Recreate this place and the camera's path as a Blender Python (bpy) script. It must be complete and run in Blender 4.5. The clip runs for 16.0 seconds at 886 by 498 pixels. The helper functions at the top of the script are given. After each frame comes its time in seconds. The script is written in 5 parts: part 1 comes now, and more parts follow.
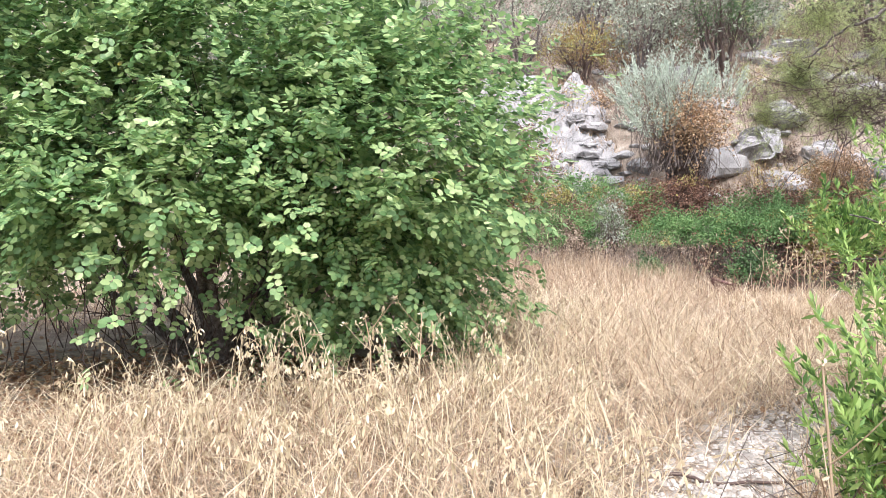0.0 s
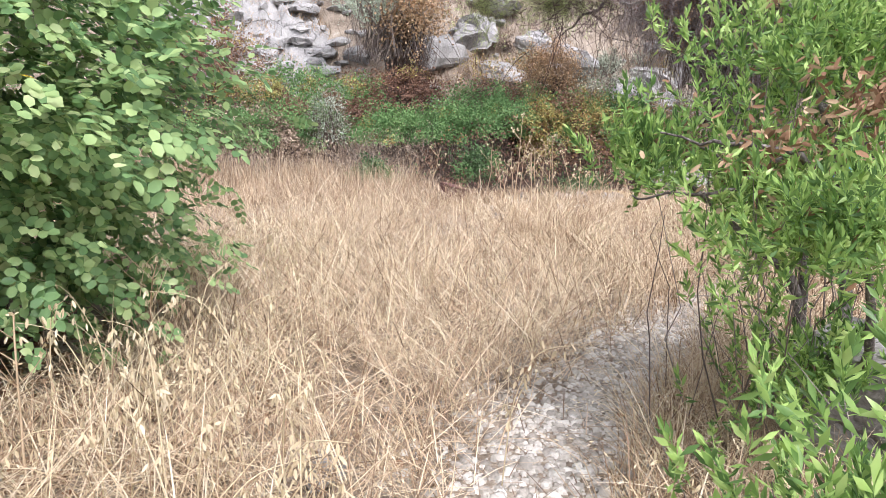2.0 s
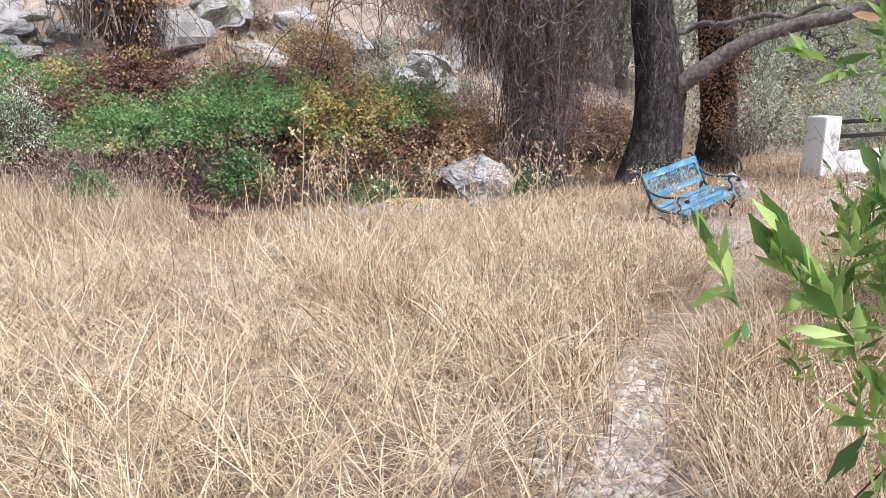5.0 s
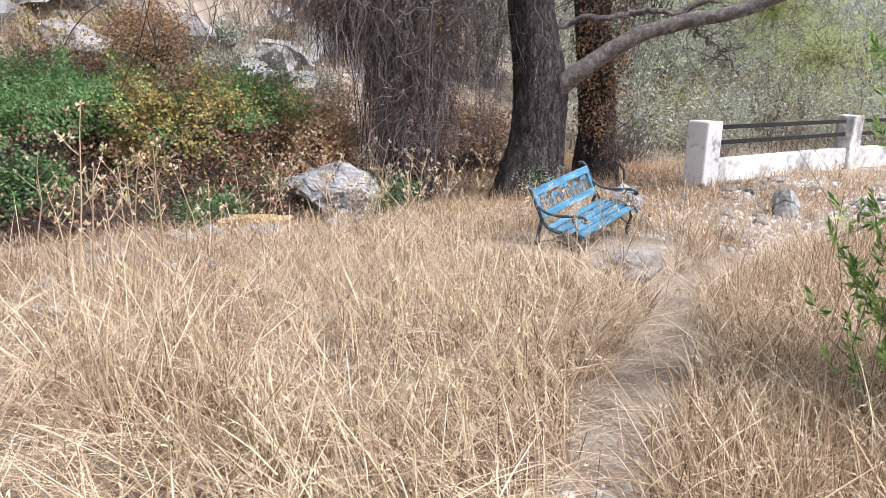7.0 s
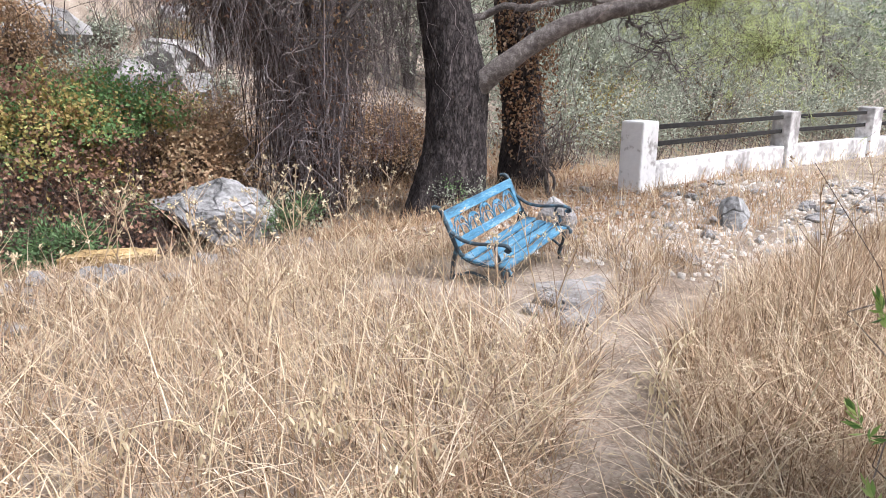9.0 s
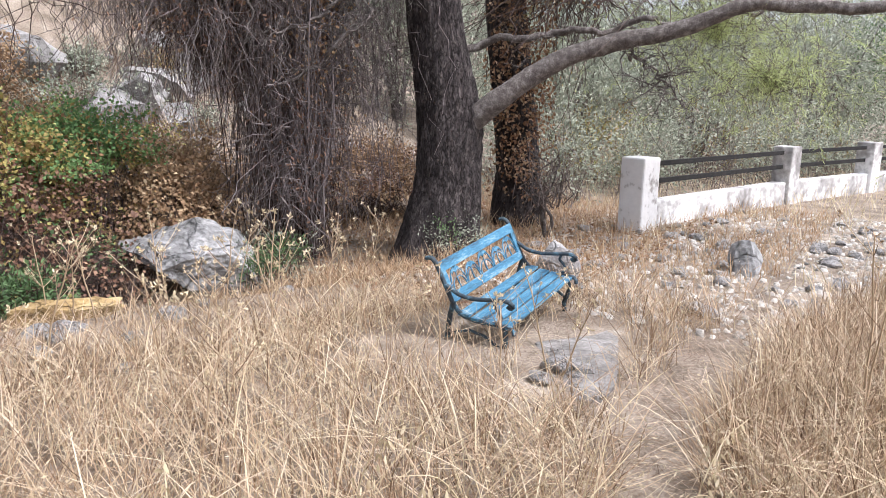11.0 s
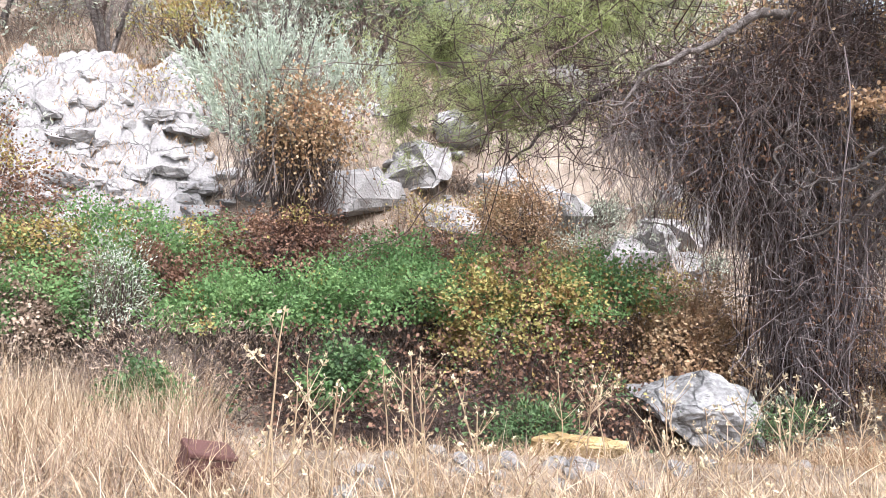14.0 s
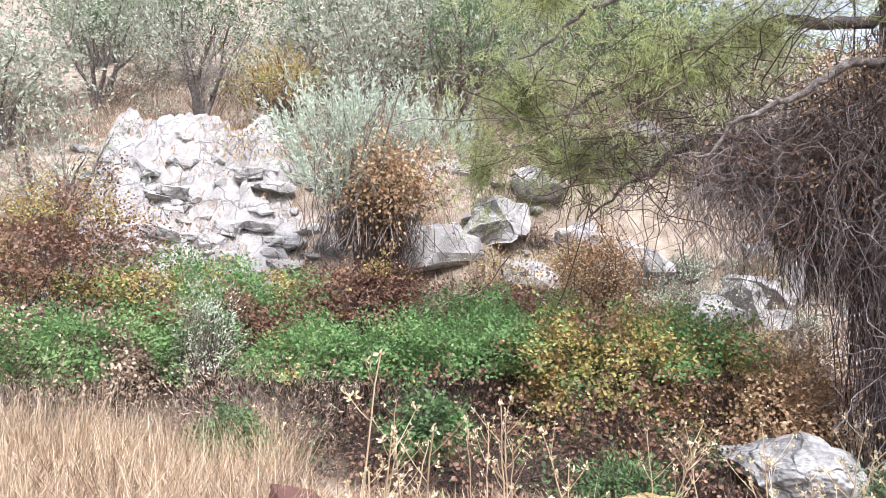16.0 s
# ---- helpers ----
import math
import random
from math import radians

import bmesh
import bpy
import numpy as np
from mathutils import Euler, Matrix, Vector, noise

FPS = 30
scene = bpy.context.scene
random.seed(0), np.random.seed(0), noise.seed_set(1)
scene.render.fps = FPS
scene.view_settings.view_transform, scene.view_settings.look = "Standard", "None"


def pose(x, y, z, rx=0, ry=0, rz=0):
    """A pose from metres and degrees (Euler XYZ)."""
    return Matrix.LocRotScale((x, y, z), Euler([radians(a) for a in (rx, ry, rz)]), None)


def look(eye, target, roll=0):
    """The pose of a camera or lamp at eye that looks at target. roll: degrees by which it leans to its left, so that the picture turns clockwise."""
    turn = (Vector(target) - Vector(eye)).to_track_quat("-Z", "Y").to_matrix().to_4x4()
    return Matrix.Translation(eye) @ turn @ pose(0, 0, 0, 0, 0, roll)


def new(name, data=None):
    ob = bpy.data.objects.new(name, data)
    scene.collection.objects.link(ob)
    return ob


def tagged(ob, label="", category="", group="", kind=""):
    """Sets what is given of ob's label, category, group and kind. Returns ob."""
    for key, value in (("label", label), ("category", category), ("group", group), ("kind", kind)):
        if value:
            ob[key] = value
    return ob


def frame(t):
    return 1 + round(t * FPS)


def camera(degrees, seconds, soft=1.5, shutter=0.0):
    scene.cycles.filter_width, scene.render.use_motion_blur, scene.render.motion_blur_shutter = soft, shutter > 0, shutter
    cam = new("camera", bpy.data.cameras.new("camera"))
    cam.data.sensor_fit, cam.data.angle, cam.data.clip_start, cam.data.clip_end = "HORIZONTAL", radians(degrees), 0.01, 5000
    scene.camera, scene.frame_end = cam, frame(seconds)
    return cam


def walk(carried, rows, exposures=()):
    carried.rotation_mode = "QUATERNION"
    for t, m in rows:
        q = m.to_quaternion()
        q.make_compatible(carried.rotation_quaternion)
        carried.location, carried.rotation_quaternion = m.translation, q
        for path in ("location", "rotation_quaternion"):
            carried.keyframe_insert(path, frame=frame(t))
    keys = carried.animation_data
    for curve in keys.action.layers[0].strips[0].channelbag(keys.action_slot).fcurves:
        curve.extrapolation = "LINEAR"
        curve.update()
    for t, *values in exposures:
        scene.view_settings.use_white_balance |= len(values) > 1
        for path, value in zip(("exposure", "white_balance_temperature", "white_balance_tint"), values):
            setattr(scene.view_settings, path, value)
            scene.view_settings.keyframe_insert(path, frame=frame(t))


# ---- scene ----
cam = camera(61.9, 16.0, soft=0.45)
PATH = [
    (0, (0.15, 0.357, 1.472), (0.119, 2.35, 1.309), -0.2),
    (0.5, (0.206, 0.829, 1.494), (0.387, 2.789, 1.142), -0.6),
    (1, (0.412, 1.187, 1.523), (0.749, 3.117, 1.121), -0.4),
    (1.5, (0.499, 1.652, 1.46), (1.002, 3.538, 1.026), -0.3),
    (2, (0.531, 2.083, 1.535), (1.213, 3.907, 1.08), -0.1),
    (2.5, (0.674, 2.383, 1.513), (1.554, 4.116, 1.045), 0.0),
    (3, (0.866, 2.847, 1.477), (1.913, 4.483, 1.0), 0.3),
    (3.5, (0.987, 3.296, 1.511), (2.152, 4.848, 1.029), 0.4),
    (4, (1.172, 3.672, 1.444), (2.386, 5.185, 0.957), -0.0),
    (4.2, (1.247, 3.844, 1.455), (2.454, 5.363, 0.968), -0.3),
    (6.3, (2.207, 5.593, 1.392), (3.532, 7.01, 0.904), 1.2),
    (6.5, (2.308, 5.65, 1.382), (3.691, 7.01, 0.895), 1.4),
    (7, (2.711, 5.809, 1.368), (4.185, 7.07, 0.878), 1.4),
    (7.5, (3.02, 5.944, 1.357), (4.53, 7.162, 0.867), 1.0),
    (7.8, (3.208, 6.122, 1.369), (4.738, 7.319, 0.894), -0.3),
    (8, (3.327, 6.225, 1.366), (4.87, 7.4, 0.876), 0.6),
    (8.5, (3.701, 6.331, 1.322), (5.272, 7.468, 0.831), 0.6),
    (9, (3.999, 6.459, 1.32), (5.58, 7.584, 0.836), 0.6),
    (9.2, (4.086, 6.539, 1.328), (5.669, 7.662, 0.844), 0.6),
    (11.3, (4.474, 6.883, 1.384), (6.093, 7.994, 1.002), 0.7),
    (11.5, (4.464, 6.889, 1.395), (6.065, 8.042, 1.064), 0.4),
    (12, (4.426, 6.888, 1.421), (5.933, 8.187, 1.219), 0.1),
    (12.5, (4.397, 6.908, 1.438), (5.768, 8.359, 1.309), 0.2),
    (13, (4.351, 6.917, 1.452), (5.51, 8.544, 1.363), 0.4),
    (13.5, (4.324, 6.938, 1.464), (5.213, 8.729, 1.398), 0.8),
    (14, (4.319, 6.944, 1.467), (4.947, 8.842, 1.413), 1.2),
    (14.5, (4.317, 6.939, 1.471), (4.808, 8.878, 1.433), 1.3),
    (15, (4.3, 6.938, 1.479), (4.748, 8.887, 1.5), 1.4),
    (15.5, (4.264, 6.94, 1.447), (4.713, 8.887, 1.518), 1.6),
    (16, (4.213, 6.956, 1.403), (4.649, 8.906, 1.501), 1.6),
]
walk(cam, [(t, look(eye, target, roll)) for t, eye, target, roll in PATH], [(t, e, 6150, 14) for t, e in ((0, 0.88), (0.5, 0.8), (1.5, 0.73), (3.5, 0.72), (7, 0.7), (9, 0.7), (11.5, 0.6), (12.5, 0.58), (13, 0.72), (13.5, 0.93), (14.5, 1.06), (16, 1.03))])

# ---- world and light: bright overcast day ----
world = bpy.data.worlds.new("sky")
scene.world = world
world.use_nodes = True
wn = world.node_tree.nodes
sky = wn.new("ShaderNodeTexSky")
sky.sky_type = "NISHITA"
sky.sun_disc = False
sky.sun_elevation, sky.sun_rotation = radians(58), radians(172)
sky.dust_density = 4.0
pale = wn.new("ShaderNodeHueSaturation")
pale.inputs["Saturation"].default_value = 0.42
world.node_tree.links.new(sky.outputs[0], pale.inputs["Color"])
world.node_tree.links.new(pale.outputs[0], wn["Background"].inputs[0])
wn["Background"].inputs[1].default_value = 0.18
sun = new("sun", bpy.data.lights.new("sun", "SUN"))
sun.data.energy, sun.data.angle, sun.data.color = 2.4, radians(10), (1.0, 0.98, 0.97)
SUN_AZ, SUN_EL = radians(172), radians(58)
sun.matrix_world = look((0, 0, 30), (-math.sin(SUN_AZ) * math.cos(SUN_EL), -math.cos(SUN_AZ) * math.cos(SUN_EL), 30 - math.sin(SUN_EL)))

rng = np.random.default_rng(7)


# ---- materials ----
def material(name, stops, scale=8.0, rough=0.85, bump=0.3, island=0.0, trans=0.0, fine=6.0, metal=0.0, spread=(0.3, 0.7), stretch=(1, 1, 1), cracks=0.0):
    """Procedural surface: stops of colour over two-scale noise; island mixes a random value per loose piece in."""
    m = bpy.data.materials.new(name)
    m.use_nodes = True
    nt = m.node_tree
    n, l = nt.nodes, nt.links
    bs = n["Principled BSDF"]
    bs.inputs["Roughness"].default_value = rough
    bs.inputs["Metallic"].default_value = metal
    bs.inputs["Specular IOR Level"].default_value = 0.25
    co = n.new("ShaderNodeTexCoord")
    mp = n.new("ShaderNodeMapping")
    mp.inputs["Scale"].default_value = stretch
    l.new(co.outputs["Object"], mp.inputs[0])
    big = n.new("ShaderNodeTexNoise")
    big.inputs["Scale"].default_value = scale
    big.inputs["Detail"].default_value = 6
    l.new(mp.outputs[0], big.inputs[0])
    small = n.new("ShaderNodeTexNoise")
    small.inputs["Scale"].default_value = scale * fine
    small.inputs["Detail"].default_value = 4
    l.new(mp.outputs[0], small.inputs[0])
    mix = n.new("ShaderNodeMix")
    mix.inputs[0].default_value = 0.4
    l.new(big.outputs[0], mix.inputs[2])
    l.new(small.outputs[0], mix.inputs[3])
    wide = n.new("ShaderNodeMapRange")
    wide.inputs[1].default_value, wide.inputs[2].default_value = spread
    l.new(mix.outputs[0], wide.inputs[0])
    value = wide.outputs[0]
    if island:
        geo = n.new("ShaderNodeNewGeometry")
        mi = n.new("ShaderNodeMix")
        mi.inputs[0].default_value = island
        l.new(value, mi.inputs[2])
        l.new(geo.outputs["Random Per Island"], mi.inputs[3])
        value = mi.outputs[0]
    ramp = n.new("ShaderNodeValToRGB")
    els = ramp.color_ramp.elements
    while len(els) < len(stops):
        els.new(0.5)
    for e, (p, c) in zip(els, stops):
        e.position, e.color = p, (*c, 1)
    l.new(value, ramp.inputs[0])
    colour = ramp.outputs[0]
    height = mix.outputs[0]
    if cracks:
        warp = n.new("ShaderNodeMix")
        warp.data_type = "VECTOR"
        warp.inputs[0].default_value = 0.3
        l.new(mp.outputs[0], warp.inputs[4])
        l.new(big.outputs[1], warp.inputs[5])
        vo = n.new("ShaderNodeTexVoronoi")
        vo.feature = "DISTANCE_TO_EDGE"
        vo.inputs["Scale"].default_value = cracks
        l.new(warp.outputs[1], vo.inputs[0])
        edge = n.new("ShaderNodeMapRange")
        edge.inputs[1].default_value, edge.inputs[2].default_value, edge.inputs[3].default_value = (0.0, 0.1, 0.4) if cracks > 5 else (0.0, 0.03, 0.6)
        l.new(vo.outputs[0], edge.inputs[0])
        dark = n.new("ShaderNodeMix")
        dark.data_type = "RGBA"
        dark.inputs[6].default_value = (*[c * 0.6 for c in stops[0][1]], 1)
        l.new(edge.outputs[0], dark.inputs[0])
        l.new(colour, dark.inputs[7])
        colour = dark.outputs[2]
        add = n.new("ShaderNodeMath")
        l.new(edge.outputs[0], add.inputs[0])
        l.new(height, add.inputs[1])
        height = add.outputs[0]
    l.new(colour, bs.inputs["Base Color"])
    if bump:
        bp = n.new("ShaderNodeBump")
        bp.inputs["Strength"].default_value = bump
        bp.inputs["Distance"].default_value = 0.05
        l.new(height, bp.inputs["Height"])
        l.new(bp.outputs[0], bs.inputs["Normal"])
    if trans:
        tr = n.new("ShaderNodeBsdfTranslucent")
        l.new(ramp.outputs[0], tr.inputs[0])
        ms = n.new("ShaderNodeMixShader")
        ms.inputs[0].default_value = trans
        l.new(bs.outputs[0], ms.inputs[1])
        l.new(tr.outputs[0], ms.inputs[2])
        l.new(ms.outputs[0], n["Material Output"].inputs[0])
    return m


def leafy(name, stops, trans=0.3, rough=0.6, island=0.6):
    return material(name, stops, scale=1.6, rough=rough, bump=0, island=island, trans=trans)


SOIL = material("soil", [(0, (0.09, 0.068, 0.052)), (0.4, (0.22, 0.175, 0.135)), (0.75, (0.36, 0.30, 0.24)), (1, (0.52, 0.46, 0.39))], 3.0, 0.95, 1.0, fine=14)
GRAVEL = material("gravel", [(0, (0.19, 0.165, 0.14)), (0.5, (0.42, 0.385, 0.34)), (1, (0.72, 0.69, 0.64))], 9, 0.9, 0.5, island=0.6)
STRAW = leafy("straw", [(0, (0.09, 0.055, 0.036)), (0.25, (0.32, 0.215, 0.138)), (0.6, (0.56, 0.425, 0.285)), (1, (0.80, 0.70, 0.54))], 0.2, 0.6, 0.85)
STRAW_PALE = leafy("pale_straw", [(0, (0.40, 0.31, 0.19)), (0.5, (0.66, 0.55, 0.37)), (1, (0.84, 0.76, 0.58))], 0.25, 0.6)
STRAW_GREY = leafy("grey_straw", [(0, (0.10, 0.065, 0.05)), (0.5, (0.31, 0.225, 0.165)), (1, (0.62, 0.50, 0.39))], 0.2, 0.8, 0.85)
STRAW_RUST = leafy("rusty_straw", [(0, (0.09, 0.053, 0.033)), (0.35, (0.30, 0.195, 0.118)), (0.7, (0.51, 0.385, 0.25)), (1, (0.76, 0.65, 0.47))], 0.2, 0.75, 0.85)
CAROB = leafy("carob_leaf", [(0, (0.065, 0.13, 0.055)), (0.35, (0.19, 0.325, 0.135)), (0.7, (0.41, 0.54, 0.235)), (0.94, (0.66, 0.73, 0.42)), (0.985, (0.80, 0.60, 0.06))], 0.44, 0.42)
LANCE = leafy("lance_leaf", [(0, (0.035, 0.075, 0.033)), (0.3, (0.14, 0.25, 0.075)), (0.6, (0.34, 0.50, 0.14)), (1, (0.60, 0.73, 0.30))], 0.42, 0.36)
DEAD_LEAF = leafy("dead_leaf", [(0, (0.12, 0.055, 0.035)), (0.5, (0.29, 0.165, 0.095)), (1, (0.60, 0.47, 0.31))], 0.2, 0.8)
BRIGHT = leafy("bramble_green", [(0, (0.065, 0.12, 0.05)), (0.45, (0.155, 0.275, 0.105)), (0.8, (0.27, 0.41, 0.165)), (1, (0.43, 0.50, 0.22))], 0.42, island=0.25)
YELLOWBROWN = leafy("turning_leaf", [(0, (0.11, 0.055, 0.033)), (0.32, (0.28, 0.16, 0.085)), (0.5, (0.40, 0.31, 0.11)), (0.75, (0.48, 0.50, 0.19)), (1, (0.62, 0.58, 0.29))], 0.3, island=0.35)
REDBROWN = leafy("red_leaf", [(0, (0.09, 0.046, 0.04)), (0.5, (0.23, 0.13, 0.09)), (0.85, (0.41, 0.26, 0.17)), (1, (0.44, 0.38, 0.17))], 0.25, island=0.35)
ORANGE = leafy("orange_leaf", [(0, (0.18, 0.10, 0.06)), (0.5, (0.44, 0.29, 0.17)), (1, (0.70, 0.57, 0.38))], 0.25, island=0.4)
SILVER = leafy("silver_leaf", [(0, (0.24, 0.29, 0.21)), (0.5, (0.55, 0.61, 0.50)), (1, (0.74, 0.79, 0.70))], 0.35)
GREYGREEN = leafy("scrub_leaf", [(0, (0.17, 0.18, 0.14)), (0.5, (0.36, 0.39, 0.30)), (1, (0.55, 0.58, 0.48))], 0.3)
DARKGREEN = leafy("dark_leaf", [(0, (0.05, 0.085, 0.045)), (0.5, (0.11, 0.185, 0.08)), (1, (0.22, 0.33, 0.14))], 0.3)
NEEDLE = leafy("pine_needle", [(0, (0.27, 0.33, 0.12)), (0.5, (0.52, 0.59, 0.26)), (1, (0.74, 0.79, 0.46))], 0.55)
TWIG = material("twig", [(0, (0.075, 0.055, 0.05)), (0.5, (0.17, 0.135, 0.12)), (1, (0.36, 0.315, 0.285))], 3, 0.9, 0, island=0.6)
VINE = material("dry_vine", [(0, (0.10, 0.08, 0.08)), (0.5, (0.215, 0.18, 0.175)), (1, (0.43, 0.38, 0.37))], 3, 0.9, 0, island=0.7)
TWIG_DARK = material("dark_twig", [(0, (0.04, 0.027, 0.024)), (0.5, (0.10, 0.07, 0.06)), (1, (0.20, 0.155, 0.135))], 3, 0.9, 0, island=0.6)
BARK = material("pine_bark", [(0, (0.014, 0.011, 0.011)), (0.45, (0.05, 0.041, 0.04)), (1, (0.135, 0.115, 0.11))], 9, 0.95, 1.0, fine=4, stretch=(1.3, 1.3, 0.5), cracks=15)
BRANCH = material("grey_branch", [(0, (0.05, 0.04, 0.036)), (0.5, (0.14, 0.12, 0.11)), (1, (0.33, 0.30, 0.28))], 14, 0.9, 0.9, fine=5)
ROCK = material("limestone", [(0, (0.08, 0.078, 0.075)), (0.3, (0.18, 0.178, 0.175)), (0.6, (0.31, 0.308, 0.305)), (0.92, (0.52, 0.51, 0.50)), (1, (0.40, 0.32, 0.24))], 2.6, 0.9, 1.0, fine=7, cracks=1.7)
ROCK_PALE = material("pale_limestone", [(0, (0.19, 0.175, 0.165)), (0.3, (0.28, 0.268, 0.26)), (0.75, (0.40, 0.388, 0.38)), (1, (0.40, 0.33, 0.26))], 3.2, 0.9, 1.0, fine=9, cracks=2.2)
ROCK_YELLOW = material("ochre_stone", [(0, (0.18, 0.12, 0.06)), (0.5, (0.40, 0.28, 0.13)), (1, (0.56, 0.45, 0.26))], 5, 0.95, 0.9, cracks=4)
CONCRETE = material("concrete", [(0, (0.11, 0.10, 0.092)), (0.5, (0.24, 0.225, 0.21)), (1, (0.42, 0.40, 0.38))], 4, 0.9, 0.6, fine=9, cracks=1.2)
WHITEWASH = material("whitewash", [(0, (0.20, 0.185, 0.175)), (0.2, (0.48, 0.455, 0.435)), (0.38, (0.80, 0.79, 0.78)), (1, (0.88, 0.87, 0.86))], 1.9, 0.85, 0.4, fine=6, spread=(0.3, 0.62))
BLUE = material("blue_paint", [(0, (0.05, 0.065, 0.075)), (0.28, (0.05, 0.14, 0.22)), (0.62, (0.07, 0.215, 0.33)), (1, (0.30, 0.40, 0.45))], 12, 0.6, 0.3, fine=7, spread=(0.34, 0.66), stretch=(0.22, 1, 1))
IRON = material("worn_iron", [(0, (0.025, 0.03, 0.035)), (0.6, (0.05, 0.07, 0.085)), (1, (0.10, 0.22, 0.30))], 14, 0.55, 0.2, spread=(0.35, 0.65))
WHITEWASH_OLD = material("stained_plaster", [(0, (0.13, 0.12, 0.115)), (0.3, (0.30, 0.285, 0.275)), (0.55, (0.48, 0.465, 0.455)), (0.75, (0.80, 0.79, 0.78)), (1, (0.86, 0.85, 0.84))], 1.3, 0.9, 0.5, fine=6, spread=(0.32, 0.66))
RAIL = material("dark_rail", [(0, (0.012, 0.012, 0.012)), (1, (0.035, 0.032, 0.03))], 10, 0.9, 0.1)
MAROON = material("maroon_box", [(0, (0.08, 0.04, 0.035)), (1, (0.16, 0.08, 0.07))], 9, 0.75, 0.2)


# ---- mesh helpers ----
def fast_mesh(name, verts, tris):
    me = bpy.data.meshes.new(name)
    verts, tris = np.asarray(verts, float).reshape(-1, 3), np.asarray(tris, int).reshape(-1, 3)
    me.vertices.add(len(verts))
    me.vertices.foreach_set("co", verts.ravel())
    me.loops.add(tris.size)
    me.loops.foreach_set("vertex_index", tris.ravel())
    me.polygons.add(len(tris))
    me.polygons.foreach_set("loop_start", np.arange(0, tris.size, 3))
    me.update(calc_edges=True)
    return me


def put(name, me, mat, parent=None, label="", smooth=False):
    """Link a mesh as one object, under parent if there is one."""
    me.materials.append(mat)
    if smooth:
        me.polygons.foreach_set("use_smooth", np.ones(len(me.polygons), bool))
    ob = new(name, me)
    ob.parent = parent
    return tagged(ob, label)


def part(name, bm, mat, parent, label="", smooth=False):
    me = bpy.data.meshes.new(name)
    bm.to_mesh(me)
    bm.free()
    return put(name, me, mat, parent, label, smooth)


def thing(name, at, label, category, group="", kind="", turn=0.0):
    ob = new(name)
    ob.matrix_world = pose(*at, 0, 0, turn)
    ob.empty_display_size = 0.1
    return tagged(ob, label, category, group, kind)


def unit(v):
    return v / (np.linalg.norm(v, axis=-1, keepdims=True) + 1e-9)


def box(bm, size, m, bevel=0.0):
    made = bmesh.ops.create_cube(bm, size=1, matrix=m @ Matrix.Diagonal((*size, 1)))
    if bevel:
        edges = list({e for v in made["verts"] for e in v.link_edges})
        bmesh.ops.bevel(bm, geom=edges, offset=bevel, segments=2, affect="EDGES", profile=0.5)
    return bm


def ribbon_tubes(paths, radii, sides=4):
    """Tubes along many polylines of one length: paths (N, K, 3), radii (N, K)."""
    paths, radii = np.asarray(paths, float), np.asarray(radii, float)
    n, k = paths.shape[:2]
    tan = unit(np.gradient(paths, axis=1))
    ref = np.where(np.abs(tan[..., 2:3]) > 0.9, np.array([1.0, 0, 0]), np.array([0, 0, 1.0]))
    a = unit(np.cross(tan, ref))
    b = np.cross(tan, a)
    ang = np.arange(sides) * 2 * np.pi / sides
    ring = paths[:, :, None] + radii[:, :, None, None] * (np.cos(ang)[:, None] * a[:, :, None] + np.sin(ang)[:, None] * b[:, :, None])
    idx = np.arange(n * k * sides).reshape(n, k, sides)
    p, q = idx[:, :-1], idx[:, 1:]
    p2, q2 = np.roll(p, -1, 2), np.roll(q, -1, 2)
    tris = np.concatenate([np.stack([p, p2, q2], -1).reshape(-1, 3), np.stack([p, q2, q], -1).reshape(-1, 3)])
    return ring.reshape(-1, 3), tris


def smooth_line(points, k=24, wobble=0.0, seed=0):
    """A soft curve through some control points (x, y, z, radius), with a slight wobble."""
    pts = np.asarray(points, float)
    d = np.r_[0, np.cumsum(np.linalg.norm(np.diff(pts[:, :3], axis=0), axis=1))]
    s = np.linspace(0, d[-1], k)
    out = np.stack([np.interp(s, d, pts[:, i]) for i in range(4)], 1)
    for _ in range(2):
        out[1:-1] = 0.25 * out[:-2] + 0.5 * out[1:-1] + 0.25 * out[2:]
    if wobble:
        r = np.random.default_rng(seed)
        w = r.normal(0, wobble, (k, 3))
        w = (w + np.roll(w, 1, 0) + np.roll(w, -1, 0)) / 2
        w[0] = 0
        out[:, :3] += w
    return out


def limb(name, points, mat, parent, label="", sides=10, k=24, wobble=0.02, seed=0, knots=0.06):
    line = smooth_line(points, k, wobble, seed)
    v, t = ribbon_tubes(line[None, :, :3], line[None, :, 3], sides)
    r = np.random.default_rng(seed + 5)
    centre = np.repeat(line[:, :3], sides, 0)
    v = centre + (v - centre) * (1 + r.normal(0, knots, (len(v), 1)))
    return put(name, fast_mesh(name, v, t), mat, parent, label, True)


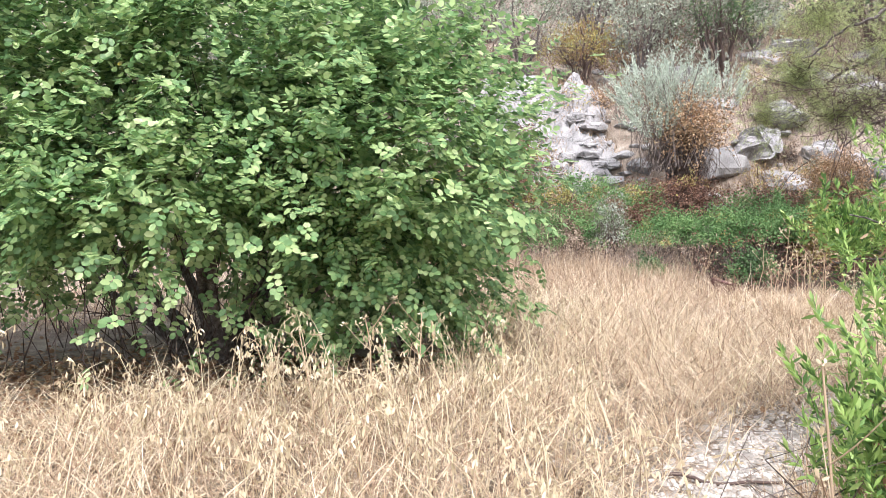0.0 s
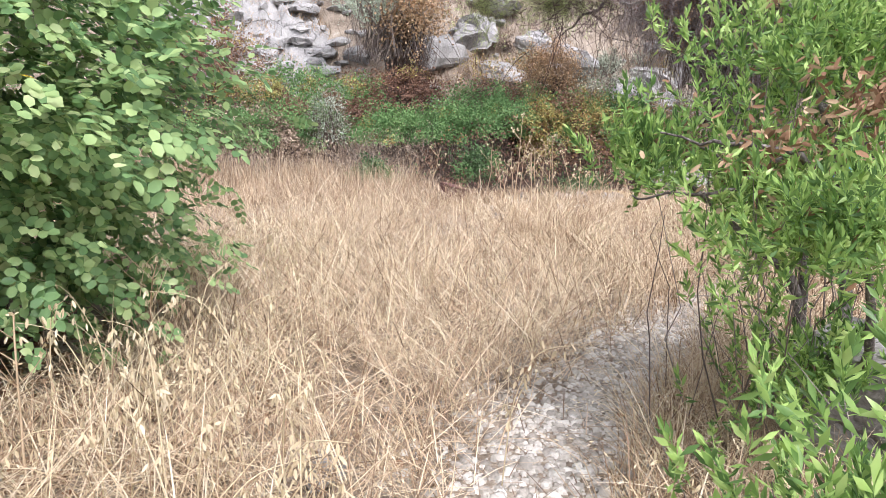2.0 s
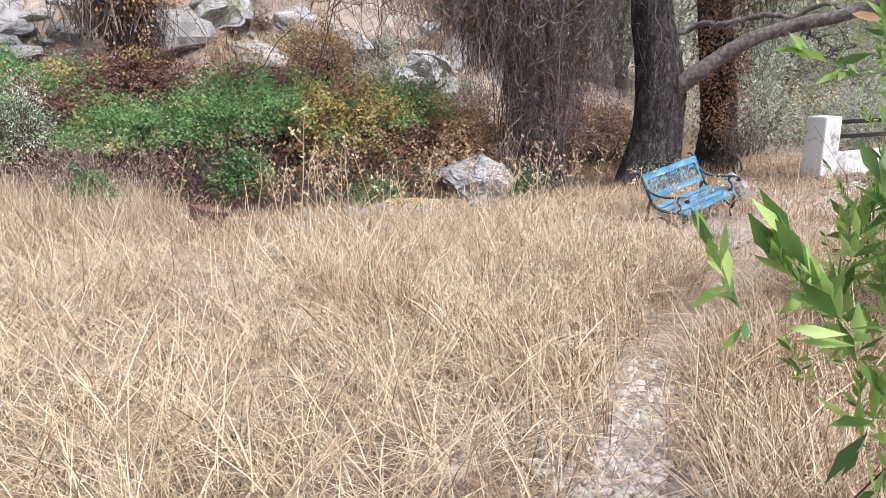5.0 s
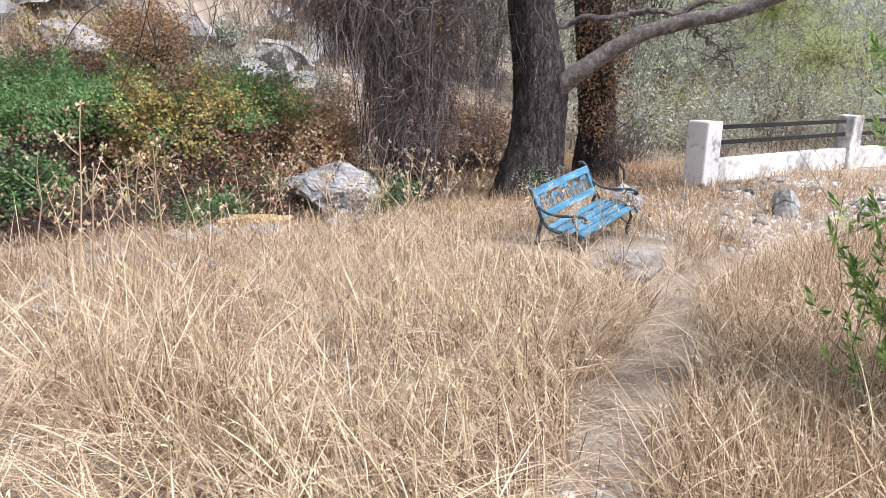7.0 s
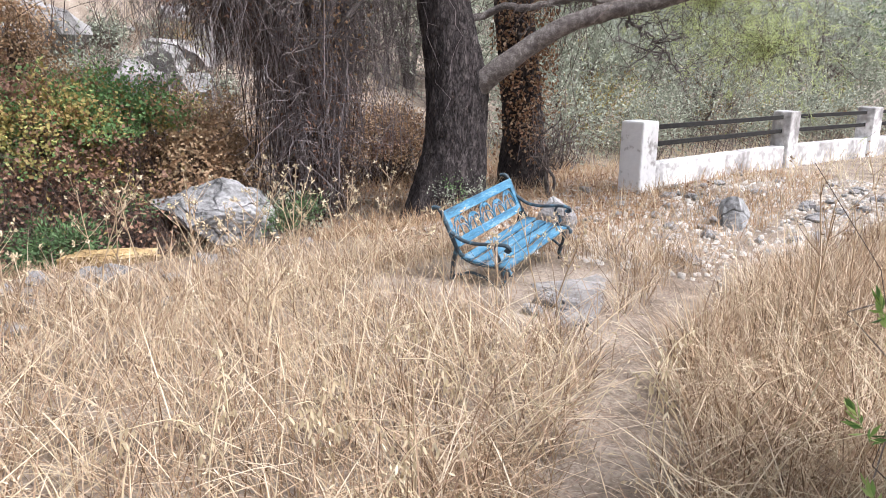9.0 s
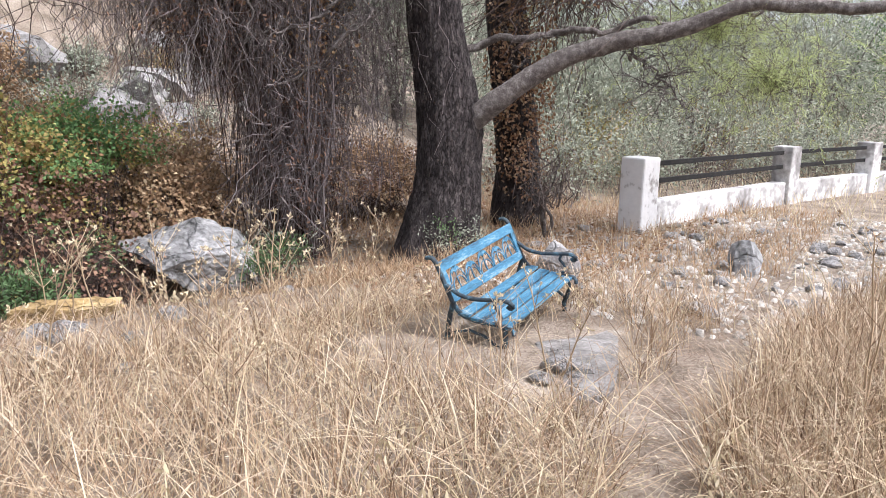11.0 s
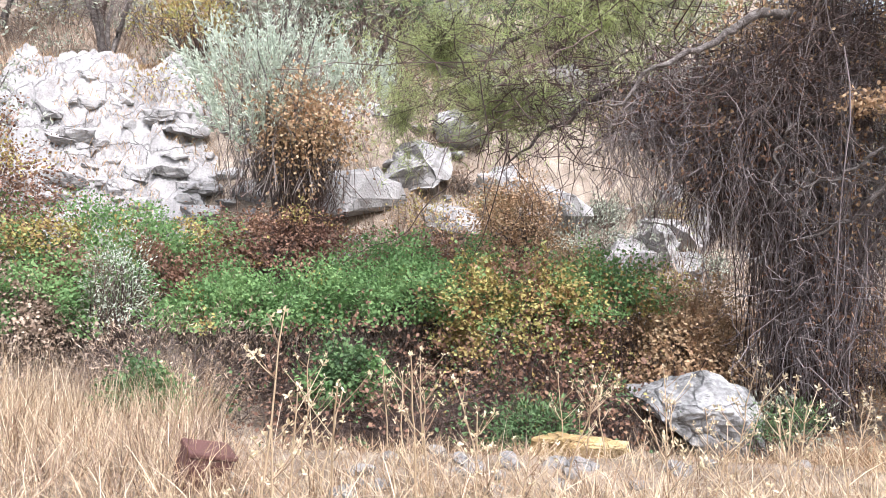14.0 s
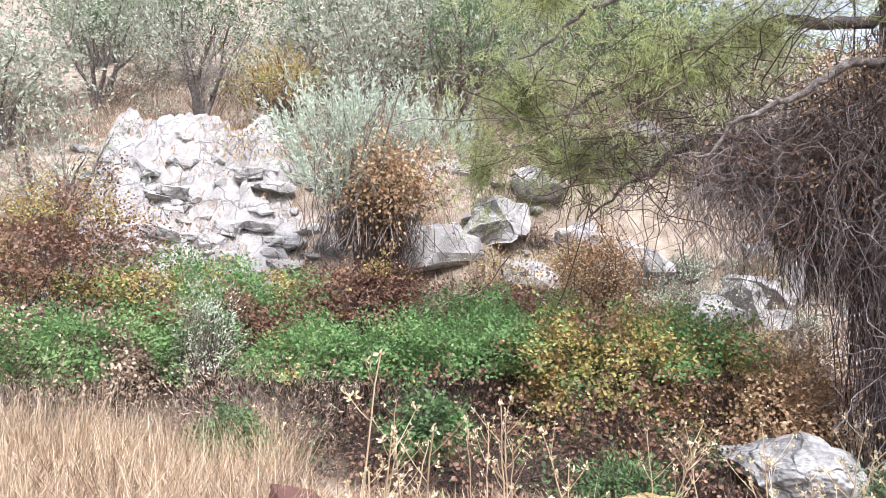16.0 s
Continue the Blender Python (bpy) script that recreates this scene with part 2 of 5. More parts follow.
def blades(base, length, lean0, lean1, width, az=None):
    """Bent, tapering stems: 5 triangles each."""
    n = len(base)
    az = rng.uniform(0, 2 * np.pi, n) if az is None else az
    ts = np.array([0, 0.35, 0.7, 1.0])
    h = np.stack([np.cos(az), np.sin(az), np.zeros(n)], 1)
    pts = [base]
    for a, b in zip(ts[:-1], ts[1:]):
        phi = lean0 + (lean1 - lean0) * (a + b) / 2
        step = h * np.sin(phi)[:, None] + np.array([0, 0, 1.0]) * np.cos(phi)[:, None]
        pts.append(pts[-1] + step * (length * (b - a))[:, None])
    tw = az + rng.uniform(0.6, 2.5, n)
    side = np.stack([np.cos(tw), np.sin(tw), np.zeros(n)], 1) * (width / 2)[:, None]
    v = np.stack([pts[0] - side, pts[0] + side, pts[1] - side, pts[1] + side, pts[2] - side * 0.7, pts[2] + side * 0.7, pts[3]], 1)
    t = np.array([[0, 1, 3], [0, 3, 2], [2, 3, 5], [2, 5, 4], [4, 5, 6]])
    return v.reshape(-1, 3), (t[None] + np.arange(n)[:, None, None] * 7).reshape(-1, 3), pts


def leaves(pos, axis, nrm, length, width, round_=True):
    """Folded leaves: six corners (rounded) or four (pointed)."""
    n = len(pos)
    axis = unit(axis)
    side = unit(np.cross(axis, nrm))
    up = np.cross(side, axis)
    L, W = (np.broadcast_to(np.asarray(x, float), n)[:, None] for x in (length, width))
    if round_:
        v = np.stack([pos, pos + axis * L * 0.3 - side * W * 0.46 + up * W * 0.12, pos + axis * L * 0.75 - side * W * 0.42 + up * W * 0.1, pos + axis * L,
                      pos + axis * L * 0.75 + side * W * 0.42 + up * W * 0.1, pos + axis * L * 0.3 + side * W * 0.46 + up * W * 0.12], 1)
        t = np.array([[0, 3, 2], [0, 2, 1], [0, 5, 4], [0, 4, 3]])
    else:
        v = np.stack([pos, pos + axis * L * 0.5 - side * W / 2 + up * W * 0.15, pos + axis * L, pos + axis * L * 0.5 + side * W / 2 + up * W * 0.15], 1)
        t = np.array([[0, 2, 1], [0, 3, 2]])
    return v.reshape(-1, 3), (t[None] + np.arange(n)[:, None, None] * v.shape[1]).reshape(-1, 3)


def joined(chunks):
    vs, ts, k = [], [], 0
    for v, t in chunks:
        vs.append(v), ts.append(t + k)
        k += len(v)
    return np.concatenate(vs), np.concatenate(ts)


def ramp01(a, b, x):
    u = np.clip((x - a) / (b - a), 0, 1)
    return u * u * (3 - 2 * u)


def waves(x, y, f, seed):
    r = np.random.default_rng(seed)
    out = 0
    for _ in range(6):
        a, p = r.uniform(0, 2 * np.pi, 2)
        g = f * r.uniform(0.6, 1.7)
        out = out + np.sin(g * (x * np.cos(a) + y * np.sin(a)) + p)
    return out / 6


# ---- the lie of the land ----
PATH_LINE = np.array([(0.2, -4.0), (0.7, 1.0), (1.2, 3.2), (1.95, 4.7), (2.9, 5.5), (4.2, 6.5), (5.5, 7.2), (7.0, 7.55), (8.2, 8.0), (11.0, 7.9), (16, 7.0), (26, 4.0)])


def path_distance(x, y):
    best = np.full(np.shape(x), 1e9)
    for (ax, ay), (bx, by) in zip(PATH_LINE[:-1], PATH_LINE[1:]):
        u = np.clip(((x - ax) * (bx - ax) + (y - ay) * (by - ay)) / ((bx - ax) ** 2 + (by - ay) ** 2), 0, 1)
        best = np.minimum(best, np.hypot(x - ax - u * (bx - ax), y - ay - u * (by - ay)))
    return best


def land(x, y):
    x, y = np.asarray(x, float), np.asarray(y, float)
    s = (x - 4.3) * 0.26 + (y - 6.9) * 0.966
    r = (x - 4.3) * 0.966 - (y - 6.9) * 0.26
    rp = np.maximum(r, 0)
    z = -0.15 - 0.025 * np.clip(x, 0, 12)
    z = z - 0.45 * ramp01(5.6, 7.4, s) * (1 - 0.8 * ramp01(10.0, 12.5, x))
    fade = 1 - ramp01(0.75, 1.5, r / np.maximum(s + 1, 0.5))
    fade = np.where(s > 0, fade, 0)
    foot = 12.2 + 0.45 * rp
    hill = 0.42 * np.clip(s - 8.5 - 0.45 * rp, 0, 3.7) + 1.3 * np.clip(s - foot - 0.4, 0, 2.2) * (1 - 0.75 * ramp01(5, 10, r)) + 0.5 * np.clip(s - foot - 2.6, 0, 70)
    z = z + hill * fade
    far = np.hypot(x - 4, y - 7)
    z = z + waves(x, y, 1.1, 3) * (0.04 + 0.25 * ramp01(13, 20, s)) + waves(x, y, 5.0, 4) * 0.015
    return z + 0.02 * np.clip(far - 25, 0, 300) * (1 - fade)


def up_on(x, y, dz=0.0):
    return float(land(x, y)) + dz


def axis_steps(lo, hi, step):
    mid = np.arange(lo, hi, step)
    out = step * np.cumsum(1.22 ** np.arange(1, 38))
    return np.concatenate([lo - out[::-1], mid, hi + out])


gx, gy = axis_steps(-9, 24, 0.2), axis_steps(-3, 26, 0.2)
GX, GY = np.meshgrid(gx, gy)
gv = np.stack([GX, GY, land(GX, GY)], -1).reshape(-1, 3)
gi = np.arange(GX.size).reshape(GX.shape)
gt = np.concatenate([np.stack([gi[:-1, :-1], gi[:-1, 1:], gi[1:, 1:]], -1).reshape(-1, 3), np.stack([gi[:-1, :-1], gi[1:, 1:], gi[1:, :-1]], -1).reshape(-1, 3)])
ground = put("ground", fast_mesh("ground", gv, gt), SOIL, None, "dry stony earth rising to a rocky hillside", True)
tagged(ground, category="ground", kind="structure")


# ---- dry grass ----
def scatter(n, x0, x1, y0, y1):
    return rng.uniform(x0, x1, n), rng.uniform(y0, y1, n)


def with_land(x, y, dz=0.0):
    return np.stack([x, y, land(x, y) + dz], 1)


def field_mask(x, y):
    s = (x - 4.3) * 0.26 + (y - 6.9) * 0.966
    d = path_distance(x, y) + 0.2 * waves(x, y, 3, 9) + rng.normal(0, 0.07, len(x))
    along, across = (x - 8.85) * 0.94 + (y - 8.78) * 0.342, (y - 8.78) * 0.94 - (x - 8.85) * 0.342
    pad = (np.abs(along) < 0.85) & (np.abs(across) < 0.34)
    carob = np.hypot((x + 2.3) / 2.6, (y - 7.4) / 1.9) < 1 + 0.12 * waves(x, y, 3, 15)
    thin = (((x > 4.8) & (y > 8.0)) | ((x > 3.4) & (y > 9.6))) & (rng.uniform(0, 1, len(x)) < 0.58)
    bare = (np.abs(x - 8.9) < 1.1) & (np.abs(y - 9.35) < 0.85) & (rng.uniform(0, 1, len(x)) < 0.72)
    rubble = thin | bare | (x > 10.6) & (rng.uniform(0, 1, len(x)) > 0.35)
    return (s < 4.75 + 0.5 * waves(x, y, 1.5, 12)) & (d > np.where(y < 6.2, 0.38, 0.24)) & ~pad & ~carob & ~rubble


def near_first(x, y):
    """Thins the growth away from the trodden path."""
    return rng.uniform(0, 1, len(x)) < np.clip(1.5 - path_distance(x, y) / 5.5, 0.42, 1)


def grass_stuff(name, n, area, length, width, lean, mat, label, mask=field_mask, heads=False, sink=0.0, combed=3.0, tuft=0.0, arc=0.3):
    x, y = scatter(n, *area)
    if tuft:
        # most stems spring from tufts, with gaps between
        tx, ty = scatter(n // 16, *area)
        own = rng.integers(0, len(tx), n)
        gather = rng.uniform(0, 1, n) < tuft
        r_ = 0.055 + 0.05 * rng.uniform(0, 1, len(tx))[own]
        x = np.where(gather, tx[own] + rng.normal(0, 1, n) * r_, x)
        y = np.where(gather, ty[own] + rng.normal(0, 1, n) * r_, y)
    keep = mask(x, y)
    x, y = x[keep], y[keep]
    n = len(x)
    clump = 0.5 + 0.5 * waves(x, y, 2.2, 21)
    L = rng.uniform(*length, n) * (0.65 + 0.6 * clump)
    l0 = np.abs(rng.normal(lean[0], 0.3, n))
    l1 = np.abs(rng.normal(lean[1] * 0.7, arc, n)) + l0
    az = rng.uniform(0, 6.283, n) * (0.75 if combed else 1.0) + combed * waves(x, y, 1.3, 33)
    base = with_land(x, y)
    base[:, 2] += rng.uniform(0, 1, n) * sink
    v, t, pts = blades(base, L, np.clip(l0, 0, 1.5), np.clip(l1, 0, 2.1), rng.uniform(*width, n), az)
    chunks = [(v, t)]
    if heads:
        tip, axis = pts[3], unit(pts[3] - pts[2])
        for j in range(4):
            p = tip - axis * (0.035 * j) + rng.normal(0, 0.006, (n, 3))
            d = unit(axis + rng.normal(0, 0.5, (n, 3)) + np.array([0, 0, -0.7]))
            chunks.append(leaves(p, d, rng.normal(0, 1, (n, 3)), rng.uniform(0.02, 0.034, n), 0.007, False))
    me = fast_mesh(name, *joined(chunks))
    return tagged(put(name, me, mat, None, label), category="grass", kind="stuff")


grass_stuff("dry_grass", 80000, (-6, 10.6, 0.4, 12.8), (0.25, 0.52), (0.003, 0.0062), (0.55, 0.9), STRAW, "tall dry straw-coloured grass across the field", lambda x, y: field_mask(x, y) & near_first(x, y), tuft=0.7)
grass_stuff("fallen_straw", 112000, (-6, 10.5, 0.4, 12.6), (0.25, 0.62), (0.003, 0.0066), (1.15, 0.4), STRAW, "matted straw lying over the field", lambda x, y: field_mask(x, y) & near_first(x, y), sink=0.22, combed=0.0)
grass_stuff("bleached_straw", 15000, (-4, 9, 0.6, 10.8), (0.3, 0.65), (0.0035, 0.007), (1.0, 0.5), STRAW_PALE, "bleached straw fallen over the field", lambda x, y: field_mask(x, y) & (waves(x, y, 1.7, 44) > -0.1), sink=0.28, combed=0.0)
grass_stuff("rear_grass", 15000, (-6, 9, -4.5, 0.7), (0.25, 0.5), (0.006, 0.011), (0.7, 0.6), STRAW, "dry grass at the start of the path", tuft=0.5)
grass_stuff("brown_grass", 50000, (4.0, 11.0, 6, 13.0), (0.2, 0.45), (0.0028, 0.006), (0.5, 0.4), STRAW_RUST, "brown brittle grass towards the bank", tuft=0.6)
grass_stuff("pale_oat_grass", 11000, (-4, 9, 0.8, 10.5), (0.35, 0.62), (0.003, 0.0055), (0.45, 1.1), STRAW_PALE, "pale wild oats with drooping seed heads", heads=True, tuft=0.75)


def verge_mask(x, y):
    d = path_distance(x, y)
    return (d > 0.3) & (y < np.interp(x, PATH_LINE[:, 0], PATH_LINE[:, 1])) & (rng.uniform(0, 1, len(x)) < 1.2 - d / 6)


grass_stuff("verge_grass", 46000, (1.6, 14, 1.5, 7.9), (0.2, 0.5), (0.0032, 0.0062), (0.45, 0.15), STRAW_RUST, "rusty dry brush beside the path", verge_mask, combed=0.0, tuft=0.5, arc=0.15)
grass_stuff("verge_straw", 20000, (2.6, 12, 3.5, 7.9), (0.25, 0.55), (0.003, 0.0055), (0.6, 0.3), STRAW, "straw stems among the brush beside the path", verge_mask, combed=0.0, tuft=0.4, arc=0.15)


def rough_mask(x, y):
    s = (x - 4.3) * 0.26 + (y - 6.9) * 0.966
    clear = (np.hypot(x - 9.2, y - 13.1) < 1.0) | (np.hypot(x - 7.6, y - 12.6) < 0.6)
    return (s > 4.4) & (s < 12.5) & (rng.uniform(0, 1, len(x)) < np.where(x > 4.6, 0.08, 0.95)) & (np.hypot(x - 5, (y - 13)) < 12) & ~clear


grass_stuff("slope_grass", 52000, (-6, 16, 10.5, 20), (0.18, 0.45), (0.004, 0.008), (0.5, 0.7), STRAW_GREY, "grey-brown dry grass on the bank", rough_mask)


def short_mask(x, y):
    return path_distance(x, y) < 0.6


grass_stuff("bank_straw", 16000, (-2.0, 4.3, 11.9, 15.8), (0.3, 0.65), (0.003, 0.006), (0.5, 0.6), STRAW, "tall pale dry grass on the foot of the bank", lambda x, y: waves(x, y, 2.0, 81) > -0.35, combed=0.0, tuft=0.6)
grass_stuff("stubble", 18000, (2.5, 10.5, 10.2, 14.2), (0.08, 0.28), (0.003, 0.006), (0.9, 0.3), STRAW_RUST, "short brown stubble at the field's edge", lambda x, y: np.abs((x - 4.3) * 0.26 + (y - 6.9) * 0.966 - 5.3) < 1.1 + 0.4 * waves(x, y, 2.2, 83), combed=0.0, tuft=0.35)
grass_stuff("bank_weeds", 17000, (-2.4, 4.5, 13.6, 16.3), (0.5, 0.95), (0.003, 0.006), (0.25, 0.5), STRAW, "tall grey-gold dry weeds on the bank", lambda x, y: waves(x, y, 1.6, 82) > -0.3, combed=0.0, tuft=0.7)
grass_stuff("path_litter", 30000, (0, 12, -1, 9), (0.08, 0.26), (0.003, 0.006), (1.3, 0.25), STRAW_GREY, "short trodden straw on the path", short_mask, combed=0.0)
grass_stuff("far_dry_grass", 15000, (10, 40, 2, 16), (0.15, 0.45), (0.006, 0.011), (0.4, 0.5), STRAW_PALE, "pale dry grass beyond the wall", lambda x, y: (x > 16) | (rng.uniform(0, 1, len(x)) < 0.35))
grass_stuff("hill_grass", 40000, (-8, 19, 17.0, 29), (0.3, 0.8), (0.009, 0.018), (0.4, 0.6), STRAW_GREY, "tufts of dry grass among the hillside rocks", lambda x, y: (waves(x, y, 1.4, 61) > -0.25) & ((np.hypot((x - 2.6) / 2.9, (y - 21.4) / 1.9) > 1) | (rng.uniform(0, 1, len(x)) < 0.22)))


grass_stuff("undergrowth", 18000, (9.3, 17.5, 8.2, 15.5), (0.1, 0.34), (0.004, 0.008), (0.5, 0.6), ORANGE, "orange-brown dry undergrowth below the pines", lambda x, y: (x + y > 20.6 - 2.2 * (rng.uniform(0, 1, len(x)) < 0.3)) & (waves(x, y, 2.5, 71) > -0.35), combed=0.0)

# ---- stones ----
def rock_mesh(name, size, seed, detail=3, cuts=9, rough=0.10, square=1.0, facets=()):
    """An angular stone: a ball shaved by random planes, then roughened."""
    bm = bmesh.new()
    bmesh.ops.create_icosphere(bm, subdivisions=detail, radius=1)
    r = np.random.default_rng(seed)
    v = np.array([p.co for p in bm.verts])
    v = np.sign(v) * np.abs(v) ** square
    for _ in range(cuts):
        nrm = unit(r.normal(0, 1, 3))
        depth = r.uniform(0.45, 0.82)
        over = np.maximum(v @ nrm - depth, 0)
        v = v - over[:, None] * nrm
    for *nrm, depth in facets:
        nrm = unit(np.array(nrm, float))
        v = v - np.maximum(v @ nrm - depth, 0)[:, None] * nrm
    v = v * (1 + rough * np.array([noise.noise(Vector(p) * 2.3 + Vector((seed, 0, 0))) + 0.7 * abs(noise.noise(Vector(p) * 5 + Vector((0, seed, 0)))) + 0.35 * noise.noise(Vector(p) * 14) for p in v])[:, None])
    lo, hi = v.min(0), v.max(0)
    v = ((v - lo) / (hi - lo) - 0.5) * np.array(size)
    for p, c in zip(bm.verts, v):
        p.co = c
    me = bpy.data.meshes.new(name)
    bm.to_mesh(me)
    bm.free()
    return me


def rock(name, at, size, label, seed, mat=ROCK, turn=0.0, tip=0.0, parent=None, detail=3, group="", rough=0.10, square=1.0):
    ob = put(name, rock_mesh(name, size, seed, detail, rough=rough, square=square), mat)
    ob.matrix_world = pose(*at, tip, tip * 0.5, turn)
    if parent:
        ob.parent = parent
        ob.matrix_parent_inverse = parent.matrix_world.inverted()
    else:
        tagged(ob, label, "rock", group)
    return ob


boulder = put("boulder", rock_mesh("boulder", (1.52, 1.1, 1.0), 11, 6, 3, 0.14, 0.8, [(-0.62, -0.1, 0.78, 0.46), (0.3, -0.15, 0.94, 0.6), (-0.65, -0.2, -0.73, 0.5), (-0.1, -0.85, 0.5, 0.62), (0.35, -0.9, -0.2, 0.66), (0.9, -0.2, 0.35, 0.68)]), ROCK)
boulder.matrix_world = pose(9.38, 13.56, -0.46, 0, 6, -37)
tagged(boulder, "large grey-white limestone boulder at the edge of the field", "rock")
rock("ochre_slab", (7.62, 12.85, -0.54), (0.9, 0.34, 0.34), "yellow ochre block of stone lying in the grass", 5, ROCK_YELLOW, -20, square=0.5, rough=0.2)
rock("upright_stone", (12.59, 8.53, -0.33), (0.45, 0.35, 0.5), "grey stone standing in the rubble", 21, ROCK, 30)
rock("upright_stone", (10.9, 9.9, -0.25), (0.5, 0.4, 0.5), "pale stone beside the bench", 22, ROCK_PALE, 80)

# loose stones along the field's edge and on the rubble by the wall
stone_meshes = [rock_mesh("stone", (1, 0.8, 0.55), 40 + i, 2, 7) for i in range(8)]
for me in stone_meshes:
    me.materials.append(ROCK_PALE)


def stones(n, place, size, label, group, mats=None):
    for i in range(n):
        x, y = place()
        s = rng.uniform(*size)
        ob = new("stone", stone_meshes[i % 8])
        ob.matrix_world = pose(x, y, up_on(x, y, 0.12 * s), rng.uniform(-12, 12), rng.uniform(-12, 12), rng.uniform(0, 360)) @ Matrix.Diagonal((s, s, s * rng.uniform(0.6, 1.1), 1))
        tagged(ob, label, "stone", group)


stones(120, lambda: (rng.uniform(10.4, 17), rng.uniform(7.4, 11.2)), (0.05, 0.26), "pale broken stone in the rubble near the wall", "rubble stones")
stones(48, lambda: (rng.normal(5.6, 1.2), rng.normal(11.7, 0.5)), (0.06, 0.26), "pale flat stone at the field's edge", "edge stones")
stones(7, lambda: (rng.uniform(8.3, 8.9), rng.uniform(8.55, 8.9)), (0.12, 0.24), "broken lump of pale concrete by the bench", "concrete lumps")
stones(3, lambda: (rng.uniform(1.0, 1.15), rng.uniform(4.85, 5.2)), (0.14, 0.22), "white stone half buried in straw", "field stones")

# gravel of the path: real pebbles, too many to count
n = 11000
u = 0.05 + 0.77 * rng.uniform(0, 1, n) ** 0.9
ip = np.interp(u * 9.0, np.r_[0, np.cumsum(np.hypot(*np.diff(PATH_LINE[1:8], axis=0).T))], np.arange(1, 8))
px, py = (np.interp(ip, np.arange(len(PATH_LINE)), PATH_LINE[:, i]) for i in (0, 1))
px, py = px + rng.normal(0, 0.32, n), py + rng.normal(0, 0.32, n)
cube = np.array([(-1, -1, -0.4), (1, -0.8, -0.4), (0.9, 1, -0.4), (-0.8, 0.9, -0.4), (-0.6, -0.7, 0.5), (0.7, -0.5, 0.45), (0.5, 0.6, 0.55), (-0.6, 0.5, 0.4)])
faces = np.array([(4, 5, 6), (4, 6, 7), (0, 1, 5), (0, 5, 4), (1, 2, 6), (1, 6, 5), (2, 3, 7), (2, 7, 6), (3, 0, 4), (3, 4, 7)])
a = rng.uniform(0, 6.28, n)
sz = 0.007 + 0.024 * rng.uniform(0, 1, n) ** 3 + 0.022 * (rng.uniform(0, 1, n) > 0.985)
pv = cube[None] * rng.uniform(0.6, 1.3, (n, 8, 3)) * sz[:, None, None]
pv = np.stack([pv[..., 0] * np.cos(a)[:, None] - pv[..., 1] * np.sin(a)[:, None], pv[..., 0] * np.sin(a)[:, None] + pv[..., 1] * np.cos(a)[:, None], pv[..., 2]], -1) + with_land(px, py, 0.004)[:, None]
pebbles = put("gravel", fast_mesh("gravel", pv.reshape(-1, 3), (faces[None] + np.arange(n)[:, None, None] * 8).reshape(-1, 3)), GRAVEL, None, "whitish gravel and pebbles on the trodden path")
tagged(pebbles, category="gravel", kind="stuff")


m = 3500
qx, qy = rng.uniform(10.0, 17.5, m), rng.uniform(7.2, 11.4, m)
qv = cube[None] * rng.uniform(0.6, 1.3, (m, 8, 3)) * (rng.uniform(0.008, 0.045, m) ** 1.0)[:, None, None] + with_land(qx, qy, 0.006)[:, None]
chips = put("rubble_chips", fast_mesh("rubble_chips", qv.reshape(-1, 3), (faces[None] + np.arange(m)[:, None, None] * 8).reshape(-1, 3)), GRAVEL, None, "small pale chips of rubble before the wall")
tagged(chips, category="rubble", kind="stuff")
x, y = rng.uniform(9.4, 16, 9000), rng.uniform(9.6, 14.5, 9000)
v, t = leaves(with_land(x, y, 0.02), rng.normal(0, 1, (9000, 3)) * (1, 1, 0.3), np.tile((0, 0, 1.0), (9000, 1)) + rng.normal(0, 0.5, (9000, 3)), 0.045, 0.03)
tagged(put("leaf_litter", fast_mesh("leaf_litter", v, t), DEAD_LEAF, None, "brown fallen leaves under the pines"), category="leaf litter", kind="stuff")


# ---- shrubs and trees ----
def crown(centre, radii, n, shell=0.35, lump=0.28, freq=2.2, seed=0, low=-1.0):
    """Points in an uneven, gappy crown with their outward directions."""
    r = np.random.default_rng(seed)
    d = unit(r.normal(0, 1, (int(n * 1.6), 3)))
    d = d[d[:, 2] > low]
    off = r.uniform(0, 50, 3)
    f = np.array([noise.noise(Vector(p * freq + off)) + 0.5 * noise.noise(Vector(p * freq * 2.6 + off)) for p in d])
    d, f = d[f > -0.75], f[f > -0.75]
    d, f = d[:n], f[:n]
    rad = (1 + lump * f * 1.6) * (1 - shell * r.uniform(0, 1, len(d)) ** 1.4)
    return np.asarray(centre) + d * np.asarray(radii) * rad[:, None], d


def twigs(centre, radii, n, root, seed, k=5, thick=0.006, wob=0.08):
    """Thin bent twigs from near the root to the crown."""
    r = np.random.default_rng(seed)
    tip, d = crown(centre, radii, n, 0.5, 0.2, 2.0, seed)
    n = len(tip)
    start = np.asarray(root) + r.normal(0, 1, (n, 3)) * np.asarray(radii) * np.array([0.35, 0.35, 0.05])
    u = np.linspace(0, 1, k)[None, :, None]
    p = start[:, None] * (1 - u) + tip[:, None] * u
    p[:, 1:-1] += r.normal(0, wob, (n, k - 2, 3))
    p[..., 2] += np.sin(u[..., 0] * np.pi) * 0.1 * radii[2]
    return ribbon_tubes(p, np.linspace(thick, thick * 0.4, k)[None] * r.uniform(0.6, 1.5, (n, 1)), 3)


